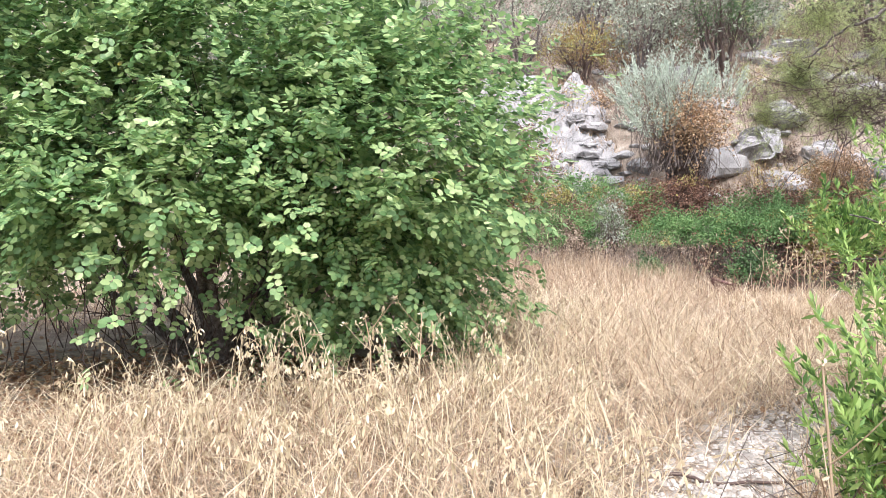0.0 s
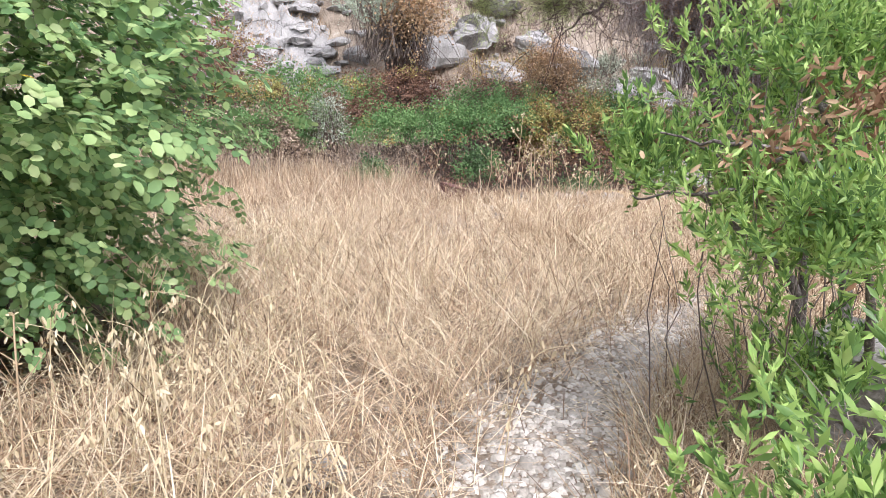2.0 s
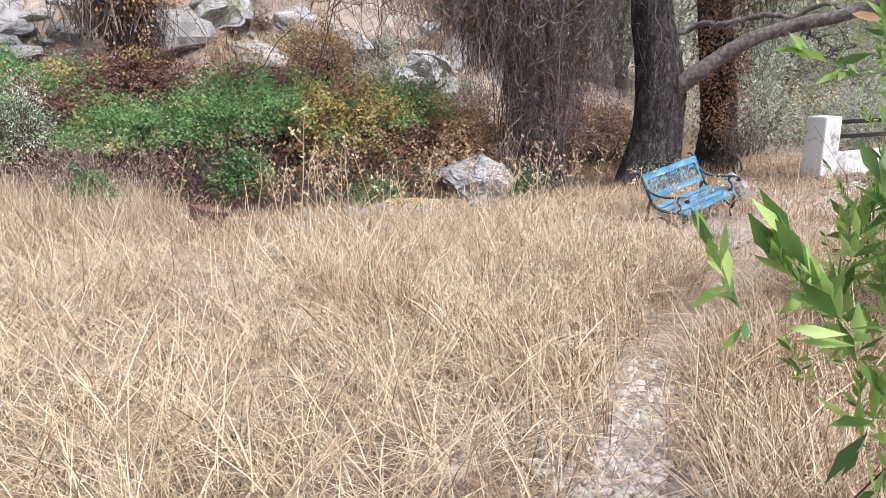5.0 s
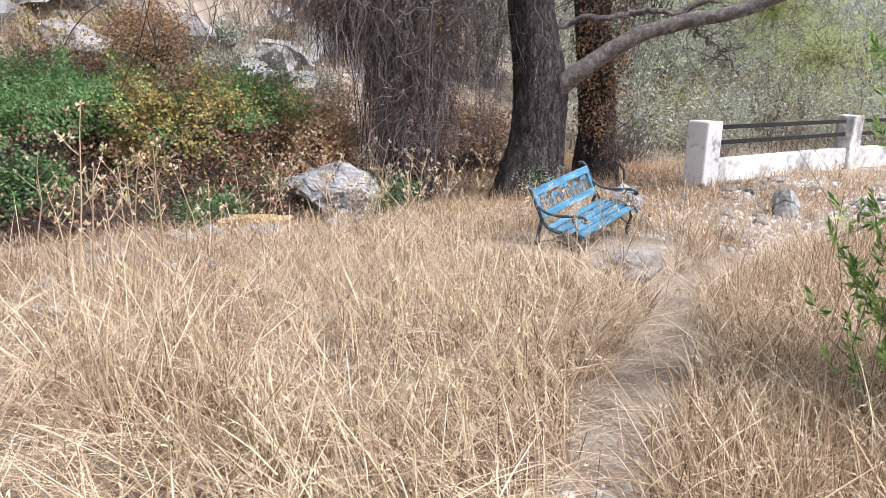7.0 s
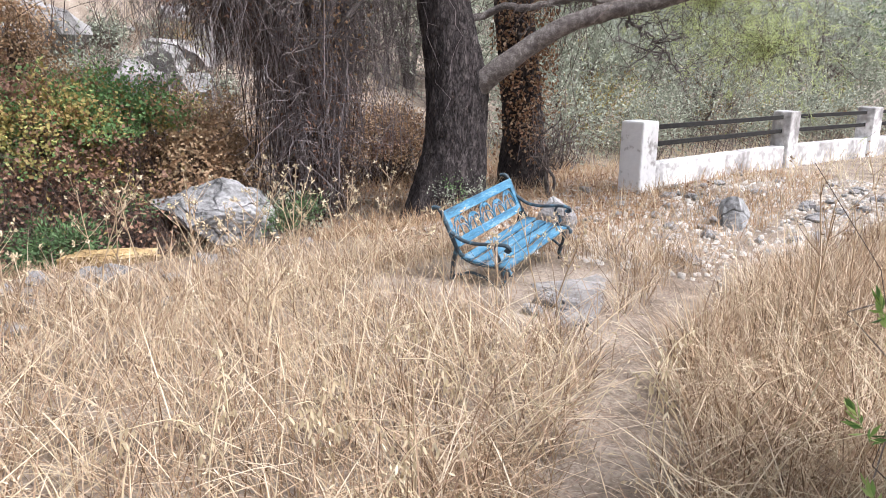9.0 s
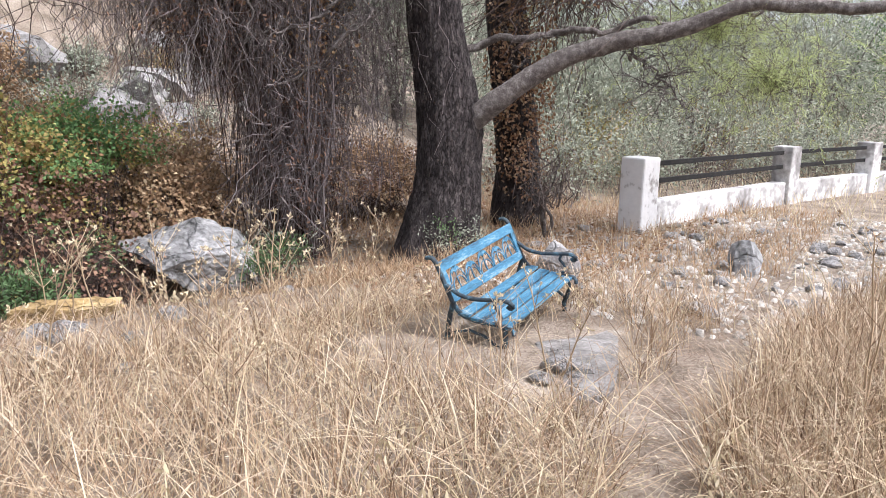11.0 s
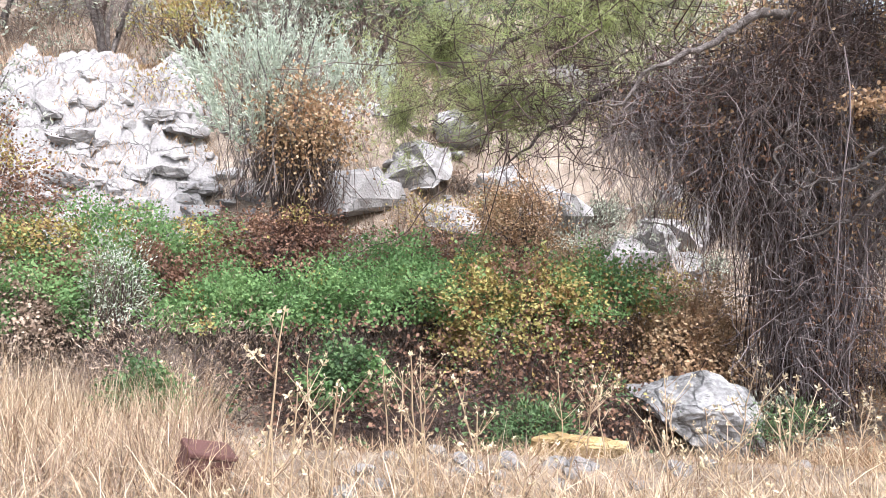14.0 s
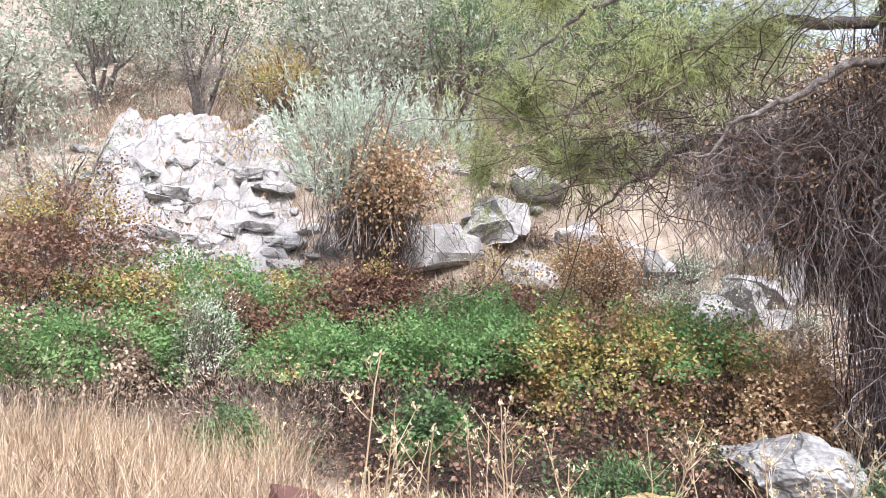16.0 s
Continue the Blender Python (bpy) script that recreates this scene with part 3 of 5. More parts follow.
def shrub(name, centre, radii, label, category, mats, n, leaf=(0.05, 0.03), twig=TWIG_DARK, ntwig=120, seed=0, round_=False, thick=0.006, lump=0.28, group="", low=-0.6, droop=0.0, shell=0.4, freq=3.4):
    cx, cy, cz = centre
    base = up_on(cx, cy)
    ob = thing(name, (cx, cy, base), label, category, group)
    inv = np.array([cx, cy, base])
    v, t = twigs(centre, radii, ntwig, (cx, cy, base - 0.03), seed, thick=thick)
    tagged(put("twig_mass", fast_mesh("twig_mass", v - inv, t), twig, ob), kind="stuff")
    p, d = crown(centre, radii, n, shell, lump * 2.0, 2.7, seed, low)
    r = np.random.default_rng(seed + 31)
    p = p + r.normal(0, 0.03, p.shape)
    keep = p[:, 2] > land(p[:, 0], p[:, 1]) + 0.03
    p, d = p[keep], d[keep]
    # the kinds of leaf grow in patches
    f = np.array([noise.noise(Vector(q) * 1.9 + Vector((seed * 0.37, 0, 0))) for q in p]) + r.normal(0, 0.07, len(p))
    rank = np.argsort(np.argsort(f)) / max(len(f), 1)
    lo = 0.0
    for j, (mat, share) in enumerate(mats):
        pick = (rank >= lo) & (rank < lo + share)
        lo += share
        q, e = p[pick], d[pick]
        axis = e + r.normal(0, 0.8, e.shape) + np.array([0, 0, -droop])
        nrm = e + np.array([0, 0, 0.9]) + r.normal(0, 0.5, e.shape)
        L = r.uniform(0.7, 1.3, len(q)) * leaf[0]
        v, t = leaves(q, axis, nrm, L, L * leaf[1] / leaf[0], round_)
        tagged(put("crown" if j == 0 else "foliage", fast_mesh("crown", v - inv, t), mat, ob), kind="stuff")
    return ob


def sprays(p, d, pairs, gap, L, W, seed, round_=True):
    """Feather-shaped leaves: leaflets in pairs along a stalk."""
    r = np.random.default_rng(seed)
    n = len(p)
    axis = unit(d * 0.9 + r.normal(0, 0.55, (n, 3)) + np.array([0, 0, -0.15]))
    nrm = unit(np.array([0, 0, 1.0]) + d * 0.7 + r.normal(0, 0.35, (n, 3)))
    side = unit(np.cross(axis, nrm))
    chunks = []
    for j in range(pairs):
        q = p + axis * (gap * (j + 0.5))
        for sg in (-1, 1):
            a = side * sg + axis * (0.35 + 0.25 * j / pairs) + r.normal(0, 0.12, (n, 3))
            chunks.append(leaves(q, a, nrm + r.normal(0, 0.2, (n, 3)), L * r.uniform(0.8, 1.15, n), W, round_))
    chunks.append(leaves(p + axis * gap * pairs, axis, nrm, L, W, round_))
    return joined(chunks)


# the big carob bush
CB = (-2.2, 7.4)
carob = thing("carob_bush", (*CB, up_on(*CB)), "dense green carob bush with rounded leaflets, drooping over dry grass", "bush")
inv = np.array([*CB, up_on(*CB)])
chunks = []
for j, (c, rad, n) in enumerate([((-2.35, 7.5, 2.1), (2.7, 2.1, 1.95), 6200), ((-0.45, 6.75, 1.75), (1.2, 1.35, 1.05), 2800), ((-2.3, 6.1, 1.45), (1.3, 0.95, 0.6), 1700), ((-3.9, 6.4, 1.75), (1.35, 1.3, 1.2), 2000), ((-0.55, 7.2, 0.7), (1.2, 1.15, 0.75), 1700), ((-1.4, 6.5, 2.55), (1.5, 1.2, 1.0), 2300), ((-3.2, 6.3, 2.9), (1.4, 1.1, 0.9), 1500)]):
    p, d = crown(c, rad, int(n * 1.05), 0.36, 0.5, 4.6, 70 + j, -0.85)
    keep = (p[:, 2] > land(p[:, 0], p[:, 1]) + 0.1) & ((p[:, 1] < 7.5) | (p[:, 2] < 0.9) | (np.random.default_rng(j + 60).uniform(0, 1, len(p)) < 0.3))
    hollow = (np.linalg.norm((p - (-2.0, 5.7, 0.55)) / (1.0, 1.3, 0.62), axis=1) < 1) | (np.linalg.norm((p - (-3.7, 5.2, 0.3)) / (1.4, 1.1, 0.55), axis=1) < 1)
    keep &= ~(hollow & (np.random.default_rng(j).uniform(0, 1, len(p)) < 0.5))
    p, d = p[keep], d[keep]
    # tips of the upper twigs stand up, lower ones droop
    d = unit(d + np.array([0, 0, 1.0]) * np.clip((p[:, 2:3] - 1.1) * 0.55, -0.4, 0.8))
    chunks.append(sprays(p, d, 3, 0.046, 0.063, 0.047, 90 + j))
v, t = joined(chunks)
put("crown", fast_mesh("crown", v - inv, t), CAROB, carob)
r0 = np.random.default_rng(3)
for j in range(11):
    a = r0.uniform(0, 6.28)
    e = np.array([np.cos(a) * 1.9, np.sin(a) * 1.4, r0.uniform(1.2, 2.7)])
    limb("branch", [(*r0.normal(0, 0.12, 2), -0.1, 0.075), (*(e * 0.5 + r0.normal(0, 0.2, 3)), 0.04), (*e, 0.01)], BRANCH, carob, seed=j, k=14, sides=7)
v, t = twigs((-2.0, 7.2, 1.4), (2.5, 1.9, 1.6), 110, (-2.2, 7.4, -0.1), 8, thick=0.006, wob=0.16)
tagged(put("twig_mass", fast_mesh("twig_mass", v - inv, t), TWIG_DARK, carob), kind="stuff")
# fallen leaves below it
x, y = rng.normal(-2.2, 1.5, 7000), rng.normal(6.2, 0.8, 7000)
v, t = leaves(with_land(x, y, 0.02), rng.normal(0, 1, (7000, 3)) * (1, 1, 0.2), np.tile((0, 0, 1.0), (7000, 1)) + rng.normal(0, 0.4, (7000, 3)), 0.055, 0.04)
tagged(put("leaf_litter", fast_mesh("leaf_litter", v, t), DEAD_LEAF, None, "brown fallen leaves under the carob bush"), category="leaf litter", kind="stuff")


# the shrub beside the path, with upright lance-shaped leaves
def lance_shrub(at, blobs, label, seed, branches, withered=()):
    ob = thing("lance_leaved_shrub", (*at, up_on(*at)), label, "shrub")
    inv = np.array([*at, up_on(*at)])
    chunks, dead = [], []
    for j, (c, rad, n) in enumerate(blobs):
        p, d = crown(c, rad, int(n * 1.6), 0.75, 0.75, 3.4, seed + j, -0.8)
        r = np.random.default_rng(seed + 50 + j)
        m = len(p)
        tip = unit(d * 0.5 + np.array([0, 0, 0.95]) + r.normal(0, 0.28, (m, 3)))
        for i in range(20):
            q = p - tip * (0.006 * i)
            axis = tip * (1.0 - 0.05 * i) + r.normal(0, 0.2 + 0.02 * i, (m, 3))
            L = r.uniform(0.036, 0.064, m)
            chunks.append(leaves(q, axis, np.cross(axis, r.normal(0, 1, (m, 3))), L, L * 0.27, False))
        k = m // 4
        dead.append(leaves(p[:k] - d[:k] * 0.12, r.normal(0, 1, (k, 3)) + (0, 0, -0.6), r.normal(0, 1, (k, 3)), 0.045, 0.02, True))
    v, t = joined(chunks)
    put("crown", fast_mesh("crown", v - inv, t), LANCE, ob)
    c0 = np.asarray(blobs[0][0]) * 0.4 + np.asarray(blobs[1][0]) * 0.6
    p, d = crown(c0 - (0.1, 0.0, 0.3), (0.4, 0.4, 0.3), 240, 0.9, 0.6, 3.0, seed + 9)
    dead.append(leaves(p, rng.normal(0, 1, p.shape) + (0, 0, -0.8), rng.normal(0, 1, p.shape), 0.05, 0.016, True))
    for c, rad, k in withered:
        p, d = crown(c, rad, k, 0.9, 0.5, 3.0, seed + 19)
        dead.append(leaves(p, rng.normal(0, 1, p.shape) + (0, 0, -0.8), rng.normal(0, 1, p.shape), rng.uniform(0.035, 0.06, len(p)), 0.016, True))
    v, t = joined(dead)
    put("dead_leaves", fast_mesh("dead_leaves", v - inv, t), DEAD_LEAF, ob, "withered brown leaves")
    for j, pts in enumerate(branches):
        limb("branch", [(x - inv[0], y - inv[1], z - inv[2], w) for x, y, z, w in pts], BRANCH, ob, seed=seed + j, k=18, sides=7, wobble=0.015)
    c = np.mean([b[0] for b in blobs], 0)
    v, t = twigs(c, (0.8, 0.8, 0.5), 45, (*at, up_on(*at) + 0.25), seed + 3, thick=0.0035)
    tagged(put("twig_mass", fast_mesh("twig_mass", v - inv, t), TWIG, ob), kind="stuff")
    return ob


lance_shrub((3.1, 4.5), [((2.62, 3.85, 1.08), (0.45, 0.45, 0.32), 170), ((3.35, 4.65, 1.7), (0.75, 0.6, 0.5), 330), ((2.8, 4.5, 1.15), (0.36, 0.38, 0.36), 90), ((2.48, 4.75, 1.25), (0.3, 0.3, 0.26), 70), ((2.95, 4.2, 0.38), (0.42, 0.34, 0.36), 100), ((3.6, 4.2, 1.4), (0.7, 0.6, 0.65), 220), ((3.55, 4.95, 1.0), (0.5, 0.4, 0.7), 160)],
            "bright green shrub with lance-shaped leaves and withered twigs beside the path", 200,
            [[(3.2, 4.4, -0.2, 0.03), (3.1, 4.5, 0.7, 0.022), (2.6, 4.8, 1.12, 0.008)], [(3.2, 4.4, -0.2, 0.03), (3.2, 4.6, 0.9, 0.02), (2.5, 4.5, 1.3, 0.007)], [(3.3, 4.4, -0.2, 0.035), (3.4, 4.5, 1.0, 0.025), (3.2, 4.9, 2.0, 0.009)], [(3.2, 4.3, -0.2, 0.03), (3.0, 4.0, 0.7, 0.016), (2.5, 3.8, 1.2, 0.006)], [(3.3, 4.4, 0.9, 0.02), (2.75, 4.2, 1.27, 0.013), (2.35, 4.55, 1.3, 0.004)], [(2.75, 4.2, 1.27, 0.011), (2.6, 4.35, 1.12, 0.008), (2.38, 4.7, 1.02, 0.004)]],
            [((2.95, 4.02, 1.46), (0.42, 0.36, 0.15), 420), ((2.66, 4.25, 1.28), (0.26, 0.24, 0.14), 150)])
lance_shrub((1.8, 2.95), [((1.74, 2.85, 0.66), (0.34, 0.3, 0.36), 170), ((1.98, 3.1, 0.35), (0.42, 0.36, 0.42), 150), ((2.05, 2.7, 0.5), (0.36, 0.36, 0.45), 110)],
            "low green shrub with narrow leaves beside the gravel", 240, [[(1.8, 2.95, -0.2, 0.015), (1.76, 2.9, 0.4, 0.01), (1.68, 2.8, 0.9, 0.004)], [(1.8, 2.95, -0.2, 0.014), (1.95, 3.05, 0.3, 0.01), (2.05, 3.15, 0.7, 0.004)]])
lance_shrub((6.5, 5.9), [((6.4, 6.0, 0.5), (0.45, 0.5, 0.6), 360), ((6.7, 5.8, 1.6), (0.6, 0.6, 0.9), 560)],
            "green shrub with lance-shaped leaves at the far side of the path", 270, [[(6.5, 5.9, -0.3, 0.03), (6.5, 5.9, 1.0, 0.02), (6.6, 5.9, 2.2, 0.006)]])

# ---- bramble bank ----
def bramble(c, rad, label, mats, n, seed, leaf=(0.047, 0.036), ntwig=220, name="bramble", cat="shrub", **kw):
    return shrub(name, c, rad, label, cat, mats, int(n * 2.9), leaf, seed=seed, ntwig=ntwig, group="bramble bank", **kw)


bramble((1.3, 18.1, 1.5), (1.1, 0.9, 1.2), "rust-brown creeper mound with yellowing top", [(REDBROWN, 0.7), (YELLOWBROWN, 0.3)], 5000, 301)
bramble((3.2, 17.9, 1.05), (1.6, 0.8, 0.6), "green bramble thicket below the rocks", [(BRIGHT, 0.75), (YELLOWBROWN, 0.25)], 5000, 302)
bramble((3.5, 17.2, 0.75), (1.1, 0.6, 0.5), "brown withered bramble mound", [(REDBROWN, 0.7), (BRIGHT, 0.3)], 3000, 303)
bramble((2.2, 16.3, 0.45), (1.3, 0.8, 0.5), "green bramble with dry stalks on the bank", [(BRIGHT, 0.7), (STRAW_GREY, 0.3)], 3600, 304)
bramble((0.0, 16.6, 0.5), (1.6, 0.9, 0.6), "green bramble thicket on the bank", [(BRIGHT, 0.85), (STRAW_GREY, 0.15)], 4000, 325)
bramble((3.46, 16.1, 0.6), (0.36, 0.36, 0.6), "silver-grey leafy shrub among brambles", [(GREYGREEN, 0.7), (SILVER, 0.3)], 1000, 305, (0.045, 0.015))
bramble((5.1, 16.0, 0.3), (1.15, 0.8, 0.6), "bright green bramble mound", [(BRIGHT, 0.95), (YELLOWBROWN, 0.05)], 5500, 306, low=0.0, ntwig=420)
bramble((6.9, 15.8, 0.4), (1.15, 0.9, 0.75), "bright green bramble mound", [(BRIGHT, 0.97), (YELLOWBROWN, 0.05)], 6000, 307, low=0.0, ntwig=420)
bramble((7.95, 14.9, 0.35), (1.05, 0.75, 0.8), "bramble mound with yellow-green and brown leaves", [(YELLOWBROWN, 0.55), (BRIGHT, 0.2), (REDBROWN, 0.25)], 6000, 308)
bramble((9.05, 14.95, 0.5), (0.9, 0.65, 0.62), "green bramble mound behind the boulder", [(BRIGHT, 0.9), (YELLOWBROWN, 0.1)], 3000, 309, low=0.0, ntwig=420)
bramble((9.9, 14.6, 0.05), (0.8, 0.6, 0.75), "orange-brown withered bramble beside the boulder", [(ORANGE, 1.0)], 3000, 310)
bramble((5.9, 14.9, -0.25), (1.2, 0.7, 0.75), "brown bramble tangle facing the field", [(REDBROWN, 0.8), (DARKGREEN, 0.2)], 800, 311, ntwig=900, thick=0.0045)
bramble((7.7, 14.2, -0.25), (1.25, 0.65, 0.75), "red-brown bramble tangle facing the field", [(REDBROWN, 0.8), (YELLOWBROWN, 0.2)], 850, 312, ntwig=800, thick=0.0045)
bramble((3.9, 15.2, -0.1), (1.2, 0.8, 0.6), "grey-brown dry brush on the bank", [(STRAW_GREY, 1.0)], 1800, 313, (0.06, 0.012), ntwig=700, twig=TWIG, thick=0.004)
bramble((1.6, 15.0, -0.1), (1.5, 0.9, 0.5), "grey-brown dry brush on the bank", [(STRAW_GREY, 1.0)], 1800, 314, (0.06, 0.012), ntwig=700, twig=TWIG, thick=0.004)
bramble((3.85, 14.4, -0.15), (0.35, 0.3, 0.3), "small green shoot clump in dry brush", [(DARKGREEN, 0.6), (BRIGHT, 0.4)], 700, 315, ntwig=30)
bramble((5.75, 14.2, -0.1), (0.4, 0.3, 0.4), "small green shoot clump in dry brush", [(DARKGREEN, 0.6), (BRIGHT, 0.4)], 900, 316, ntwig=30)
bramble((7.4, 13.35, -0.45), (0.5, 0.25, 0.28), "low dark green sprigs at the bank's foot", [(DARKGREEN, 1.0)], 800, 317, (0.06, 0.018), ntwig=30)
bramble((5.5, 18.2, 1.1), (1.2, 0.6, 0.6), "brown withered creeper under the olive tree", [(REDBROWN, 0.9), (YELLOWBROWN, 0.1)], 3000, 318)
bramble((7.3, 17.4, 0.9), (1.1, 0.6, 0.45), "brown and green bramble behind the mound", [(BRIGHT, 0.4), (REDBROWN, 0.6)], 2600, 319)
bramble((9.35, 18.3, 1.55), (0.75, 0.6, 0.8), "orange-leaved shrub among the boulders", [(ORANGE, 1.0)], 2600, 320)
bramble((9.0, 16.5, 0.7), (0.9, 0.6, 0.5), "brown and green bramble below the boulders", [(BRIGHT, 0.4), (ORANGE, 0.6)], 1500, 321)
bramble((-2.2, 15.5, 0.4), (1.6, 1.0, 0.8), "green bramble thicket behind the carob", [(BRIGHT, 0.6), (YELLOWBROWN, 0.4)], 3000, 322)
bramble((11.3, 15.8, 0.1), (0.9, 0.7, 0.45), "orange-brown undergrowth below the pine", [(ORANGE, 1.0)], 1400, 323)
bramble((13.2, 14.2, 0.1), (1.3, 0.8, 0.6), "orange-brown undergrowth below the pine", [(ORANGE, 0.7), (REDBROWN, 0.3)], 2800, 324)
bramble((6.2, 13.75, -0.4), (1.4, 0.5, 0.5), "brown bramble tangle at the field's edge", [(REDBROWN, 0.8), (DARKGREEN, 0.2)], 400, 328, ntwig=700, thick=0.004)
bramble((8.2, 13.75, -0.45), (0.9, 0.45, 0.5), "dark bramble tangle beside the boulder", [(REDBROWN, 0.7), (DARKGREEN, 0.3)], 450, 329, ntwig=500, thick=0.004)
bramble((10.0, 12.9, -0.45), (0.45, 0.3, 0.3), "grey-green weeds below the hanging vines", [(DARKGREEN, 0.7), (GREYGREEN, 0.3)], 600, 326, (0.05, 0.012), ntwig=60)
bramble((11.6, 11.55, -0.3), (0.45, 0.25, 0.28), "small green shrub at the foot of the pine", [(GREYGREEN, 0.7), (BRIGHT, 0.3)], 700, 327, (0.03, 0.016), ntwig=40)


# ---- hillside: outcrop, boulders, scrub ----
outcrop = thing("rock_outcrop", (2.6, 21.6, up_on(2.6, 21.6)), "whitish limestone outcrop broken into ledges and blocks", "rock")
r0 = np.random.default_rng(17)
def cliff_height(x, y):
    """Stepped, jointed limestone: blocks of two sizes, each a little tilted."""
    out = 0.0
    for k, (fx, fy, amp) in enumerate([(1.3, 1.7, 0.4), (3.6, 4.6, 0.17), (9.0, 10.0, 0.05)]):
        w = noise.noise(Vector((x * 1.5, y * 1.5, 7.0 * k))) * 0.35
        dist, pts = noise.voronoi(Vector((x * fx + w, y * fy + w, 3.0 * k)))
        c = pts[0]
        out += amp * (noise.cell(Vector((c[0] * 37, c[1] * 53, 2.5))) * 0.5 + 0.25 * (x * fx - c[0]) + 0.35 * (y * fy - c[1]))
        out -= amp * 0.35 * max(0.0, 1 - (dist[1] - dist[0]) / 0.12)
    return out


cx_, cy_ = np.arange(0.3, 5.0, 0.042), np.arange(19.5, 24.4, 0.042)
CX, CY = np.meshgrid(cx_, cy_)
base = land(CX, CY)
edge = ramp01(0.3, 1.0, CX + 0.3 * waves(CX, CY, 2, 5)) * (1 - ramp01(4.0, 4.9, CX + 0.3 * waves(CX, CY, 2, 6))) * (1 - ramp01(23.2, 24.3, CY)) * ramp01(19.5, 20.1, CY)
aim = 1.35 + 3.35 * ramp01(19.9, 23.1, CY) ** 0.9
step = np.array([cliff_height(a, b) for a, b in zip(CX.ravel(), CY.ravel())]).reshape(CX.shape)
CZ = base - 0.15 + (aim + step - base + 0.15) * edge
ci = np.arange(CX.size).reshape(CX.shape)
ct = np.concatenate([np.stack([ci[:-1, :-1], ci[:-1, 1:], ci[1:, 1:]], -1).reshape(-1, 3), np.stack([ci[:-1, :-1], ci[1:, 1:], ci[1:, :-1]], -1).reshape(-1, 3)])
put("cliff_face", fast_mesh("cliff_face", np.stack([CX, CY, CZ], -1).reshape(-1, 3) - np.array([2.6, 21.6, up_on(2.6, 21.6)]), ct), ROCK_PALE, outcrop)
k = np.flatnonzero((edge.ravel() > 0.05) & (waves(CX.ravel(), CY.ravel(), 3.0, 66) > -0.05))
k = r0.choice(k, 3200)
v, t, _ = blades(np.stack([CX.ravel()[k], CY.ravel()[k], CZ.ravel()[k]], 1), r0.uniform(0.08, 0.3, len(k)), np.full(len(k), 0.4), r0.uniform(0.6, 1.6, len(k)), r0.uniform(0.006, 0.014, len(k)))
tagged(put("ledge_grass", fast_mesh("ledge_grass", v, t), ORANGE, None, "rusty dry grass on the ledges of the outcrop"), category="grass", kind="stuff")
for i in range(130):
    x = r0.uniform(0.2, 5.8)
    u = r0.uniform(0, 1) ** 1.6
    y = 19.6 + 2.4 * u + 0.3 * math.sin(x)
    big = 0.16 + 0.5 * (r0.uniform() ** 2)
    k = int(np.argmin(np.abs(cx_ - x))), int(np.argmin(np.abs(cy_ - y)))
    z = max(up_on(x, y), CZ[k[1], k[0]] if x < 5 else -9)
    rock("block", (x, y, z + 0.05 * big), (big * r0.uniform(1.0, 1.8), big * 0.9, big * r0.uniform(0.45, 0.9)), "", 400 + i, ROCK_PALE, r0.uniform(-35, 35), r0.uniform(-15, 15), outcrop, 3 if big > 0.3 else 2, rough=0.2, square=0.55)

for i, (x, y, dz, size, lab) in enumerate([(7.98, 20.4, 0.1, (1.15, 1.0, 1.3), "squared grey limestone block on the hillside"), (8.4, 19.1, 0.0, (1.6, 0.9, 0.9), "low pale limestone boulder on the hillside"), (10.5, 18.5, 0.1, (1.0, 0.8, 0.9), "pale weathered limestone boulder on the hillside"), (11.6, 17.9, 0.1, (1.7, 1.0, 1.3), "slanting pale limestone boulder"), (12.6, 19.6, 0.1, (1.8, 1.2, 1.5), "large pale limestone boulder on the hillside"), (14.4, 20.6, 0.1, (1.8, 1.2, 1.1), "large pale limestone boulder on the hillside"), (10.0, 20.6, 0.1, (1.3, 1.0, 1.0), "pale weathered limestone boulder on the hillside"), (6.6, 20.3, 0.0, (1.1, 0.8, 0.6), "low pale limestone boulder on the hillside"), (13.2, 17.0, 0.0, (1.3, 0.8, 0.7), "low pale limestone boulder on the hillside"), (15.6, 18.0, 0.0, (1.3, 0.9, 0.8), "pale weathered limestone boulder on the hillside"), (7.2, 24.0, 0.1, (1.4, 1.0, 1.0), "pale weathered limestone boulder on the hillside"), (11.0, 23.5, 0.1, (2.0, 1.2, 1.4), "large pale limestone boulder on the hillside")]):
    rock("boulder", (x, y, up_on(x, y, dz - 0.2)), size, lab, 700 + i, ROCK_PALE, 25 * i, 8, detail=4, group="hillside boulders", rough=0.2, square=0.65)
stones(110, lambda: (rng.uniform(-3, 16), rng.uniform(17.5, 26)), (0.15, 0.6), "pale stone on the hillside", "hillside stones")


